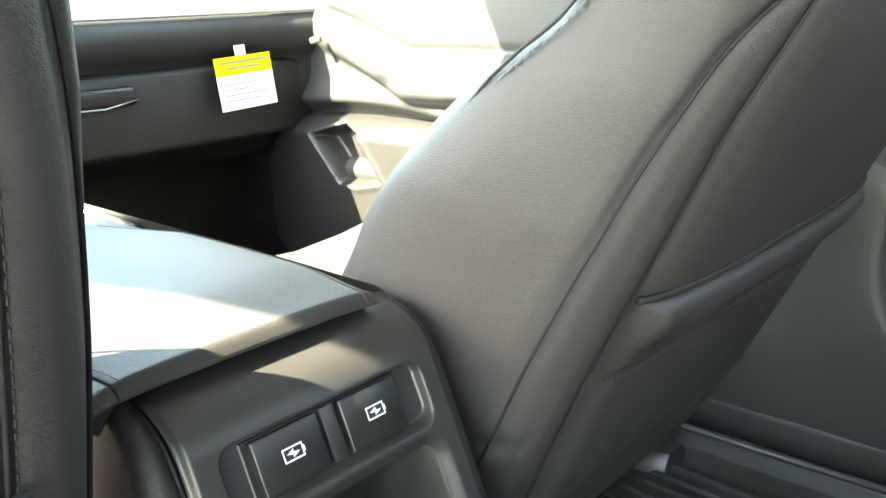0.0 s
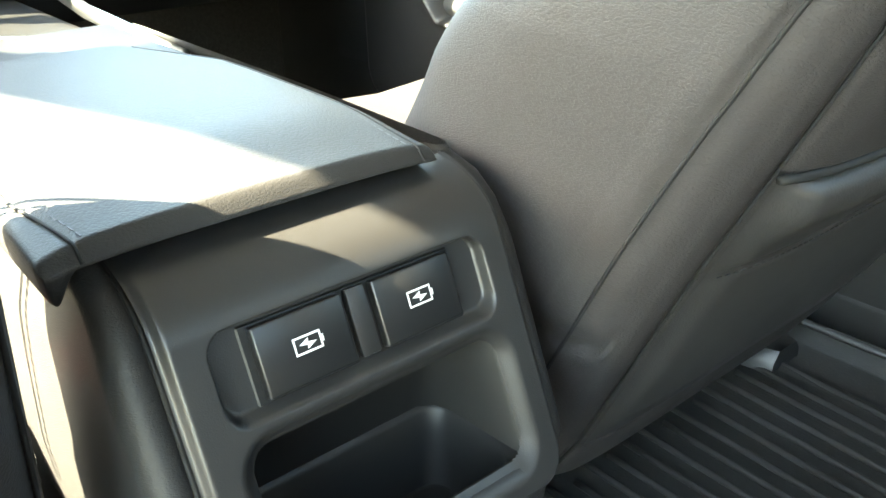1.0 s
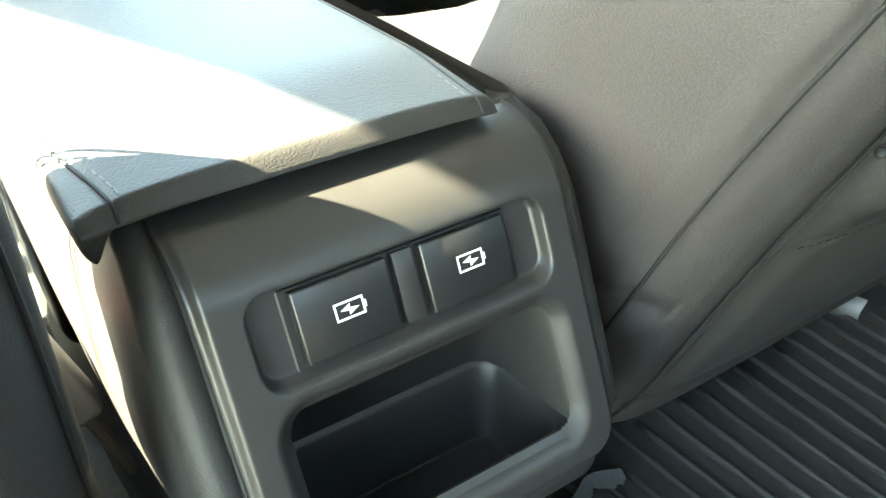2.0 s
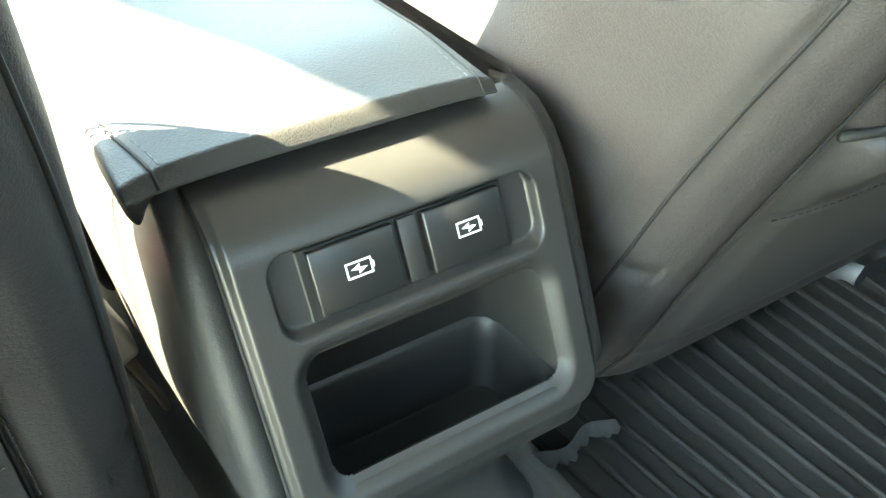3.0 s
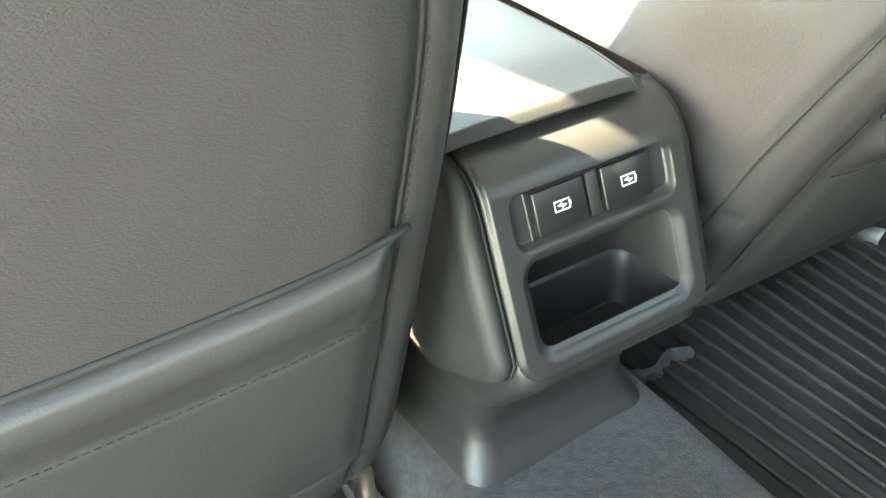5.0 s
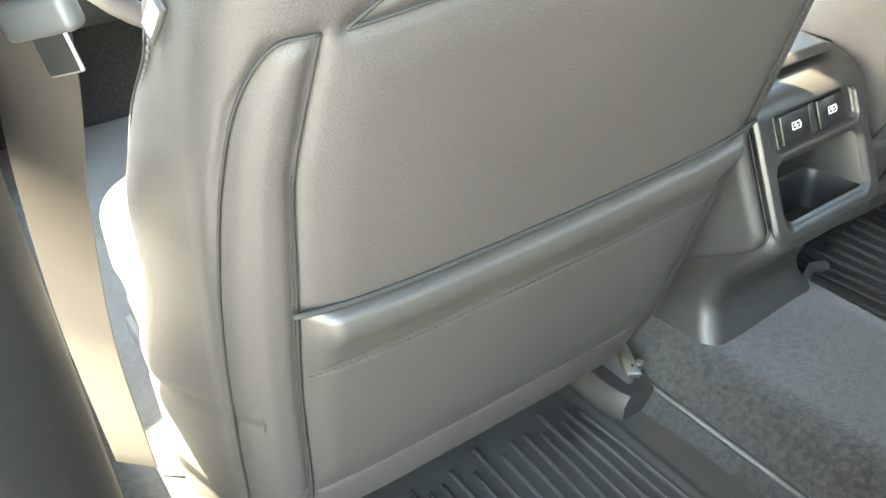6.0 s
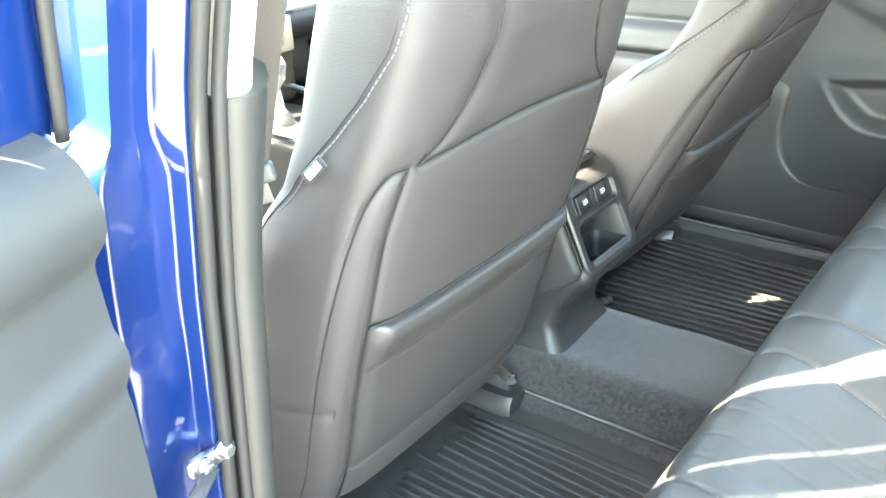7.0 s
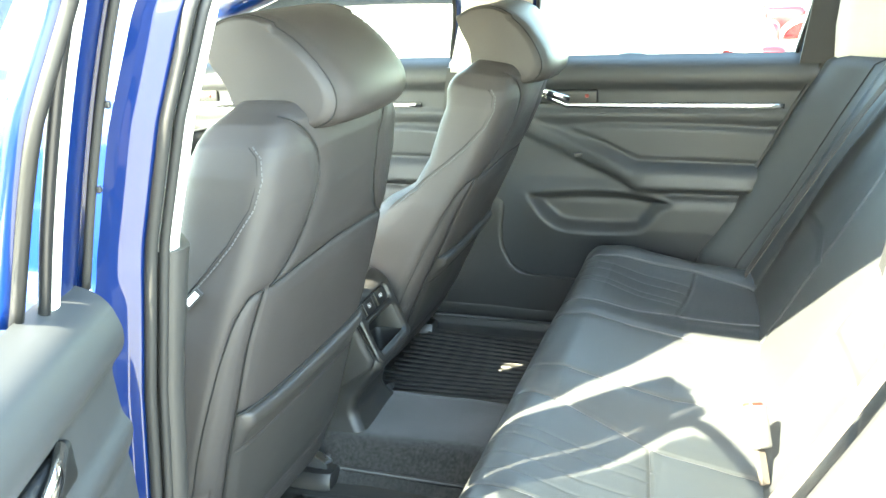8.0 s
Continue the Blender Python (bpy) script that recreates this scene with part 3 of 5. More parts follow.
# its bolsters reach further forward
for part_ob in passenger_seat.children:
    if part_ob.name.split(".")[0] == "backrest":
        fuller = skin("backrest", seat_cover(0.036), LEATHER)
        part_ob.data = fuller.data
        bpy.data.objects.remove(fuller)
# its cushion and rails stay level
for part_ob, twin in zip(passenger_seat.children, driver_seat.children):
    if part_ob.name.split(".")[0] in ("seat_cushion", "base_cover", "seat_rail", "rail_end_cap", "rail_bracket", "bracket_web", "bracket_bolt"):
        part_ob.matrix_basis = PASSENGER.inverted() @ Matrix.Translation((2 * SEAT_X, 0.055, -0.008)) @ Matrix.Translation(driver_seat.location) @ twin.matrix_basis
        if (part_ob.name.startswith("rail_") or part_ob.name.startswith("bracket_")) and part_ob.data.vertices[0].co.x < -SEAT_X:
            part_ob.matrix_basis = part_ob.matrix_basis @ Matrix.Translation((0, 0.14, 0))
tagged(passenger_seat, "black leather front passenger seat, leaned back a little further")
# sewn label on the outer side of the driver's backrest
lx, ly, lz = side_point(-1, 0.590, 0.58, 0.002)
b = rbox((-0.0010, -0.0065, -0.017), (0.0010, 0.0065, 0.017), 0.0006, 1)
lm = Matrix.Translation((lx - 0.001, ly, lz)) @ pose(0, 0, 0, 47, 0, 8)
b.transform(lm)
tag = part("side_label", b, STEEL_DARK, driver_seat, "small grey sewn airbag label")
b = rbox((-0.0018, -0.0040, -0.011), (-0.0009, 0.0040, 0.011), 0)
b.transform(lm)
part("label_print", b, MARK, tag, "pale print on the label")


# ---- centre console ----
console = thing("centre_console", "black plastic centre console with a rear panel and open tray", "console", (0, 0.2, 0.08))
SLOPE = 0.42


def face_y(z):
    return SLOPE * (z - 0.349)


def console_body():
    rows = []
    zs = np.concatenate([np.linspace(0.070, 0.12, 8), np.linspace(0.13, 0.355, 38), 0.355 + 0.021 * np.sin(np.linspace(0, 1, 12) * math.pi / 2)])
    for z in zs:
        wr = lerp([(0.07, 0.098), (0.09, 0.092), (0.11, 0.082), (0.16, 0.078), (0.22, 0.083), (0.30, 0.084), (0.355, 0.084), (0.368, 0.082), (0.376, 0.076)], z)
        yr = lerp([(0.07, -0.004), (0.088, 0.002), (0.10, 0.012), (0.125, 0.022), (0.16, 0.010), (0.205, -0.028), (0.228, -0.046), (0.240, -0.0455), (0.34, face_y(0.34)), (0.355, 0.007), (0.366, 0.020), (0.372, 0.034), (0.376, 0.055)], z)
        yr += 0.012 if 0.246 < z < 0.357 else 0.0
        wf, yf = wr + 0.012, 0.50
        r = 0.018 if 0.246 < z < 0.320 else 0.022
        row = []
        for a in np.linspace(-90, 0, 9):      # rear corner on the passenger side
            row.append((wr - r + r * math.cos(radians(a)), yr + r + r * math.sin(radians(a)), z))
        row += [(wr + 0.004, yr + 0.10, z), (wf, 0.25, z), (wf, yf, z), (-wf, yf, z), (-wf, 0.25, z), (-wr - 0.004, yr + 0.10, z)]
        for a in np.linspace(180, 270, 9):
            row.append((-wr + r + r * math.cos(radians(a)), yr + r + r * math.sin(radians(a)), z))
        for t in np.linspace(-0.98, 0.98, 8):
            row.append((t * (wr - r), yr + (0.075 if 0.246 < z < 0.320 else 0.0), z))
        rows.append(row)
    return rows


console_shell = skin("body", console_body(), PLASTIC_GRAINED, console, sharp=60)
bm = bmesh.new()
bm.from_mesh(console_shell.data)
gone = [f for f in bm.faces if abs(f.calc_center_median().x) < 0.0625 and 0.236 < f.calc_center_median().z < 0.26 and f.calc_center_median().y > face_y(f.calc_center_median().z) + 0.012 and f.calc_center_median().y < 0.06]
bmesh.ops.delete(bm, geom=gone, context="FACES_ONLY")
bm.to_mesh(console_shell.data)
bm.free()

# rear panel: rounded plate over the sloping face, with the socket recess sunk in and the tray opening cut through
TOPZ, LOWZ = 0.385, 0.238


def box_dist(x, z, hx, z0, z1, r):
    dx, dz = np.abs(x) - (hx - r), np.abs(z - (z0 + z1) / 2) - ((z1 - z0) / 2 - r)
    return np.hypot(np.maximum(dx, 0), np.maximum(dz, 0)) + np.minimum(np.maximum(dx, dz), 0) - r


def rear_panel():
    nx, nz = 230, 210
    xs, zs = np.linspace(-0.0840, 0.0840, nx), np.linspace(LOWZ - 0.004, TOPZ + 0.010, nz)
    X, Z = np.meshgrid(xs, zs)
    outer = box_dist(X, Z, 0.0830, LOWZ, TOPZ + 0.03, 0.018)
    slot = box_dist(X, Z, 0.0665, 0.3205, 0.3555, 0.009)
    hole = box_dist(X, Z, 0.066, 0.2515, 0.3145, 0.014)
    out = 0.0045 * (1 - smooth01((outer + 0.0045) / 0.0045))
    out = out - 0.0075 * smooth01((-slot + 0.0004) / 0.0022)
    out = out - 0.0060 * smooth01((-hole + 0.004) / 0.010)
    # the plate's top rolls forward
    roll = np.clip((Z - 0.355) / (TOPZ + 0.010 - 0.355), 0, 1)
    Y = face_y(Z) - out + 0.026 * roll ** 2
    Z2 = Z - 0.016 * roll ** 2
    verts = np.stack([X, Y, Z2], -1).reshape(-1, 3)
    keep = (outer < 0.0005) & (hole > -0.0045)
    faces = []
    for j in range(nz - 1):
        for i in range(nx - 1):
            q = [(j, i), (j, i + 1), (j + 1, i + 1), (j + 1, i)]
            if all(keep[a] for a in q):
                faces.append(tuple(a * nx + b for a, b in q))
    return mesh_of("rear_panel", verts, faces, PLASTIC)


link("rear_panel", rear_panel(), console, "smooth black rear panel of the console")


def ring(hx, z0, z1, r, push, n=8):
    """A rounded ring on the sloping face, pushed in along the view into the console."""
    return [(x, face_y(z) + push, z) for x, z in rounded_rect(hx, (z1 - z0) / 2, r, n, 0, (z0 + z1) / 2)]


upper = []
for z in np.concatenate([[0.3145, 0.3125, 0.310], np.linspace(0.306, 0.2535, 10)]):
    f = face_y(z)
    hx = 0.0655 if z > 0.313 else 0.0625
    yb = lerp([(0.2535, 0.026), (0.30, 0.016), (0.310, 0.008), (0.3125, 0.0), (0.3145, -0.006)], z)
    row = [(hx + 0.002, f + 0.0025, z), (hx, f + 0.005, z), (hx - 0.003, max(f + 0.008, yb - 0.014), z), (hx - 0.006, max(f + 0.010, yb - 0.005), z), (hx - 0.014, yb, z)]
    row += [(t * (hx - 0.014), yb, z) for t in np.linspace(0.8, -0.8, 7)]
    row += [(-a, b, c) for a, b, c in row[:5][::-1]]
    upper.append(row)
skin("tray", upper, TRAY, console, "deep open tray in the rear panel", around=False, sharp=45)
lower = []
for z, hx, ya, yb in ((0.2540, 0.0635, -0.0400, 0.0265), (0.2525, 0.0610, -0.0370, 0.0245), (0.2500, 0.0595, -0.0355, 0.0235), (0.235, 0.0585, -0.0335, 0.0225), (0.215, 0.0570, -0.0250, 0.0215), (0.207, 0.0550, -0.0170, 0.0200), (0.205, 0.050, -0.012, 0.015)):
    lower.append([(x, y, z) for x, y in rounded_rect(hx, (yb - ya) / 2, 0.012, 6, 0, (ya + yb) / 2)])
skin("tray_bin", lower, TRAY, console, "sunken floor of the tray", caps=False, sharp=45)
part("bin_floor", rbox((-0.056, -0.02, 0.2035), (0.056, 0.022, 0.2065), 0), TRAY, console)
# sloping lower lip of the opening
lip = [[(x, face_y(z) + dy, z) for x in np.linspace(-0.062, 0.062, 20)] for z, dy in ((0.2485, -0.0045), (0.2505, -0.0040), (0.2530, -0.0015), (0.2540, 0.0020), (0.2535, 0.0045))]
skin("tray_lip", lip, PLASTIC, console, around=False)

# socket block with two spring covers
face_turn = pose(0, 0, 0, -math.degrees(math.atan(SLOPE)), 0, 0)


def on_face(x, z, out):
    """A pose on the sloping face: local x across, local z up the slope, -y out of it."""
    return Matrix.Translation((x, face_y(z), z)) @ face_turn @ Matrix.Translation((0, -out, 0))


def face_part(name, bm, mat, x, z, out, parent=console, label=""):
    bm.transform(on_face(x, z, out))
    return part(name, bm, mat, parent, label)


# plate coloured near-black to deepen the shade in the gaps round the covers
face_part("socket_well", rbox((-0.0520, -0.001, -0.0166), (0.0520, 0.004, 0.0166), 0.001, 1), BLACK, 0, 0.3375, -0.0030, label="near-black plate that darkens the gaps round the charging sockets")
face_part("divider", rbox((-0.0046, -0.001, -0.0146), (0.0046, 0.004, 0.0146), 0.0008, 2), PLASTIC, 0, 0.3380, 0.0004, label="black bar between the covers")
for sgn in (-1, 1):
    cover = face_part("socket_cover", rbox((-0.0203, -0.0022, -0.0146), (0.0203, 0.004, 0.0146), 0.0011, 3), SOCKET, sgn * 0.0277, 0.3378, 0.0006, label="hinged black charging socket cover")
    # printed battery outline with a bolt
    mark = bmesh.new()

    def bar(a, b, w):
        a, b = Vector(a), Vector(b)
        d = (b - a).normalized()
        s = Vector((-d.z, 0, d.x)) * w / 2
        vs = [mark.verts.new((p.x, 0, p.z)) for p in (a - s, b - s, b + s, a + s)]
        mark.faces.new(vs)
    hw, hh, wd = 0.0058, 0.0032, 0.0008
    for a, b in (((-hw, 0, -hh), (hw, 0, -hh)), ((hw, 0, -hh), (hw, 0, hh)), ((hw, 0, hh), (-hw, 0, hh)), ((-hw, 0, hh), (-hw, 0, -hh))):
        va, vb = Vector(a), Vector(b)
        e = (vb - va).normalized() * wd / 2
        bar(va - e, vb + e, wd)
    bar((hw + 0.0004, 0, 0), (hw + 0.0013, 0, 0), 0.0028)
    bolt = [(-0.0040, 0.0002), (0.0005, 0.0022), (0.0002, 0.0006), (0.0040, 0.0000), (-0.0006, -0.0022), (-0.0002, -0.0006)]
    mark.faces.new([mark.verts.new((x, 0, z)) for x, z in bolt])
    mark.transform(on_face(sgn * 0.0277 + 0.0005, 0.3386, 0.00305))
    part("charge_mark", mark, MARK, cover, "white printed battery sign with a bolt", smooth=False)

# padded side panels, wrapped round the console's rear corners up to the rear panel
PAD_REAR = [(0.17, 0.060), (0.19, 0.030), (0.215, -0.010), (0.235, -0.034), (0.25, face_y(0.25) + 0.003), (0.345, face_y(0.345) + 0.003), (0.360, 0.010), (0.370, 0.022), (0.378, 0.040)]
for sgn in (-1, 1):
    rows = []
    for z in np.concatenate([np.linspace(0.17, 0.36, 34), np.linspace(0.364, 0.3815, 10)]):
        y0 = lerp(PAD_REAR, z) + 0.003
        f = smooth01((z - 0.165) / 0.035) * (1 - 0.5 * smooth01((z - 0.362) / 0.02))
        x0, w = 0.0835, lerp([(0.17, 0.088), (0.20, 0.094), (0.26, 0.0985), (0.34, 0.0995), (0.37, 0.0965), (0.3815, 0.090)], z)
        row = [(sgn * (x0 - 0.004), y0 + 0.010, z), (sgn * (x0 - 0.0015), y0 + 0.002, z)]
        for a in np.linspace(-75, 0, 12):
            row.append((sgn * (x0 + (w - x0) * math.cos(radians(a)) ** 0.7), y0 + 0.015 + 0.0155 * math.sin(radians(a)), z))
        for t in np.linspace(0.05, 1, 16):
            y = y0 + 0.015 + t * (0.46 - y0 - 0.015)
            row.append((sgn * (w + (0.003 * math.sin(math.pi * min(1, t * 2)) + 0.010 * smooth01(t / 0.6)) * f), y, z))
        rows.append(row)
    skin("knee_pad", rows, LEATHER_LID, console, "padded leather side panel", around=False)
    tube("pad_seam", [(sgn * 0.0828, lerp(PAD_REAR, z) + 0.0030, z) for z in np.linspace(0.20, 0.378, 40)], 0.0012, SEAM, console, n=6)


# armrest lid: crowned, padded, with stitched side gussets
LID_BACK, LID_LONG = 0.0265, 0.300


def lid_half(v):
    """Middle and half width of the lid, its front corner on the passenger side cut away."""
    y = LID_BACK + LID_LONG * v
    left = -0.105 + 0.010 * smooth01((v - 0.8) / 0.2)
    right = 0.068 - 0.30 * max(0.0, y - 0.222)
    return (left + right) / 2, (right - left) / 2


def lid_top(v, endr):
    return 0.3855 + (0.0068 + 0.0060 * smooth01(v / 0.22) + 0.0025 * math.sin(math.pi * min(1, v * 1.1))) * endr


def gusset(v):
    """Where the seam of the side gusset runs, as a share of the half width."""
    return -0.965 + 0.10 * (1 - smooth01(v / 0.20))


def lid_end(v):
    if v < 0.024:
        return math.sin(v / 0.024 * math.pi / 2)
    return math.sqrt(max(0, 1 - ((v - 0.93) / 0.07) ** 2)) if v > 0.93 else 1.0


def lid_rows():
    rows = []
    for v in np.concatenate([np.linspace(0, 0.024, 12), np.linspace(0.036, 0.92, 30), np.linspace(0.935, 1, 9)]):
        y, endr = LID_BACK + LID_LONG * v, lid_end(v)
        mid, w = lid_half(v)
        top = lid_top(v, endr)
        row = []
        for t in np.linspace(0, 2 * math.pi, 120, endpoint=False):
            cx, sx = float(se(math.cos(t), 0.27)), float(se(math.sin(t), 0.45))
            if sx > 0:
                zz = 0.3855 + (top - 0.3855) * sx - 0.0025 * cx ** 4
                zz -= 0.0012 * math.exp(-((cx - gusset(v)) / 0.016) ** 2) * endr
            else:
                hang = 0.0035 + 0.019 * smooth01((-cx - 0.90) / 0.08)
                zz = 0.3855 - 0.0025 * cx ** 4 + hang * (0.35 + 0.65 * endr) * sx
            # the gusset bulges past the seam
            out = 0.003 * smooth01((-cx - 0.93) / 0.07) * math.exp(-((zz - 0.383) / 0.014) ** 2)
            row.append((mid + cx * w * (0.985 + 0.015 * endr) - out, y, zz))
        rows.append(row)
    return rows


lid = skin("armrest_lid", lid_rows(), LEATHER_LID, console, "padded black leather armrest lid with grey stitching")
for side in (-1, 1):
    path = []
    for v in np.linspace(0.001, 0.93, 130):
        endr, cx = lid_end(v), gusset(v) if side < 0 else 0.90
        mid, w = lid_half(v)
        up = (1 - abs(cx) ** (2 / 0.27)) ** 0.225
        path.append((mid + cx * w, LID_BACK + LID_LONG * v - 0.0004 * (v < 0.03), 0.3855 + (lid_top(v, endr) - 0.3855) * up - 0.0025 * cx ** 4 - 0.0002))
    tube("lid_seam", path, 0.0008, SEAM, lid, n=5)
    stitches("lid_stitching", [(p[0] - side * 0.0040, p[1], p[2] + 0.0007) for p in path[2:]], lid, gap=0.0058, size=0.0038, r=0.0005)

# front of the console: cup holders, gear lever
part("front_deck", rbox((-0.105, 0.36, 0.10), (0.105, 0.95, 0.360), 0.02, 3), PLASTIC, console, "black front deck of the console")
for sgn in (-1, 1):
    tube("deck_rail", [(sgn * 0.098, 0.37, 0.366), (sgn * 0.103, 0.60, 0.372), (sgn * 0.11, 0.88, 0.40), (sgn * 0.115, 0.96, 0.44)], 0, SILVER, console, "satin silver edge of the deck", flat=(0.006, 0.008))
for y in (0.44, 0.53):
    tube("cup_ring", [(0.0 + 0.042 * math.cos(a), y + 0.042 * math.sin(a), 0.362) for a in np.linspace(0, 2 * math.pi, 32, endpoint=False)], 0.004, SILVER, console, "silver cup holder ring", closed=True)
    part("cup_well", rbox((-0.036, y - 0.036, 0.345), (0.036, y + 0.036, 0.3625), 0.014, 3), SOCKET, console, "dark cup holder")
gear = [[(cx + r * math.cos(a), cy + r * 1.2 * math.sin(a), z) for a in np.linspace(0, 2 * math.pi, 16, endpoint=False)] for cx, cy, z, r in ((-0.02, 0.70, 0.36, 0.030), (-0.02, 0.705, 0.39, 0.014), (-0.02, 0.71, 0.43, 0.013), (-0.02, 0.705, 0.45, 0.022), (-0.02, 0.70, 0.48, 0.024), (-0.02, 0.695, 0.495, 0.014))]
skin("gear_lever", gear, SILVER, console, "silver and black gear lever")

# ---- dashboard ----
dash = thing("dashboard", "black padded dashboard with a closed glove box", "dashboard", (0, 0.95, 0.4))
rows = []
for x in np.linspace(-0.74, 0.74, 60):
    cut = 0.03 * smooth01((abs(x) - 0.62) / 0.12)
    sec = [(1.32, 0.30), (0.96, 0.30), (0.925, 0.335), (0.905, 0.36), (0.872, 0.385), (0.868, 0.440), (0.872, 0.468), (0.860, 0.478), (0.842, 0.495), (0.838, 0.520), (0.850, 0.540), (0.880, 0.552), (1.0, 0.570), (1.34, 0.58)]
    hump = 0.05 * smooth01((-x - 0.12) / 0.1) * (1 - smooth01((-x - 0.62) / 0.1))
    rows.append([(x, y - cut, z + (hump if z > 0.5 else 0)) for y, z in sec])
skin("pad", rows, VINYL, dash, around=False, sharp=60)
part("glove_box", rbox((0.235, 0.856, 0.345), (0.70, 0.90, 0.468), 0.012, 3), PLASTIC_GRAINED, dash, "closed black glove box lid")
gh = part("glove_box_handle", rbox((0.262, 0.846, 0.422), (0.372, 0.862, 0.450), 0.007, 3), SOCKET, dash, "recessed glossy glove box handle")
part("latch_plate", rbox((0.268, 0.843, 0.429), (0.335, 0.848, 0.446), 0.002), PLASTIC, gh)
tube("handle_edge", [(0.262, 0.846, 0.423), (0.320, 0.845, 0.4215), (0.372, 0.846, 0.430)], 0.0012, SILVER, gh)
tube("dash_edge_trim", [(x, 0.8485 - 0.03 * smooth01((abs(x) - 0.62) / 0.12), 0.5445) for x in np.linspace(0.13, 0.73, 30)], 0.003, SILVER, dash, "thin silver dash edge")
# middle of the dashboard: vents, climate panel with two knobs
part("console_tower", rbox((-0.13, 0.80, 0.36), (0.13, 0.92, 0.60), 0.02, 3), PLASTIC, dash, "black tower below the display")
part("climate_panel", rbox((-0.125, 0.792, 0.470), (0.125, 0.81, 0.545), 0.006), SILVER, dash, "silver climate panel")
for sgn in (-1, 1):
    knob = [[(sgn * 0.06 + r * math.cos(a), y, 0.507 + r * math.sin(a)) for a in np.linspace(0, 2 * math.pi, 24, endpoint=False)] for y, r in ((0.80, 0.026), (0.785, 0.025), (0.772, 0.021), (0.770, 0.017))]
    skin("knob", knob, CHROME, dash, "chrome climate knob")
for k in range(5):
    part("vent_slat", rbox((-0.115, 0.796, 0.556 + 0.009 * k), (0.115, 0.83, 0.559 + 0.009 * k), 0.001, 1), SOCKET, dash)
part("screen", rbox((-0.12, 0.84, 0.60), (0.12, 0.862, 0.74), 0.008), SOCKET, dash, "dark raised display")

wheel = thing("steering_wheel", "black leather steering wheel", "steering wheel", (-0.37, 0.60, 0.55))
wm = Matrix.Translation((-0.37, 0.60, 0.56)) @ pose(0, 0, 0, 66, 0, 0)
tube("rim", [wm @ Vector((0.185 * math.cos(a), 0.185 * math.sin(a), 0)) for a in np.linspace(0, 2 * math.pi, 48, endpoint=False)], 0.014, LEATHER, wheel, closed=True, n=10)
hub = rbox((-0.08, -0.06, -0.045), (0.08, 0.06, 0.005), 0.025, 3)
hub.transform(wm)
part("hub", hub, PLASTIC, wheel)
for a in (0, 180, 270):
    d = Vector((math.cos(radians(a)), math.sin(radians(a)), 0))
    tube("spoke", [wm @ (d * 0.06), wm @ (d * 0.18)], 0, SILVER, wheel, "silver wheel spoke", flat=(0.018, 0.008))
part("column", rbox((-0.42, 0.64, 0.44), (-0.32, 0.95, 0.53), 0.03, 3), PLASTIC, wheel)

# printed card hanging from the glove box
card = thing("hang_tag", "yellow and white printed card hanging on the glove box", "hang tag", (0.555, 0.835, 0.44))
ct = Matrix.Translation((0.551, 0.832, 0.440)) @ pose(0, 0, 0, -4, -2.5, 0)


def card_part(name, lo, hi, mat, label="", parent=card):
    bm = rbox(lo, hi, 0)
    bm.transform(ct)
    return part(name, bm, mat, parent, label, smooth=False)


sheet_w = card_part("card_sheet", (-0.053, -0.0005, -0.042), (0.053, 0.0005, 0.012), WHITE)
sheet_y = card_part("card_header", (-0.053, -0.0005, 0.012), (0.053, 0.0005, 0.040), YELLOW, "yellow printed header")
card_part("card_loop", (-0.012, -0.0005, 0.040), (0.008, 0.0005, 0.056), WHITE, "white hanging strip")
for k, w in enumerate((0.044, 0.030)):
    card_part("header_bar", (-w, -0.0012, 0.030 - 0.009 * k), (w, -0.0006, 0.0325 - 0.009 * k), INK, parent=sheet_y)
for k in range(5):
    w = 0.040 - 0.006 * (k % 3)
    card_part("text_bar", (-0.044, -0.0012, 0.006 - 0.0085 * k), (-0.044 + 2 * w, -0.0006, 0.0072 - 0.0085 * k), INK, parent=sheet_w)


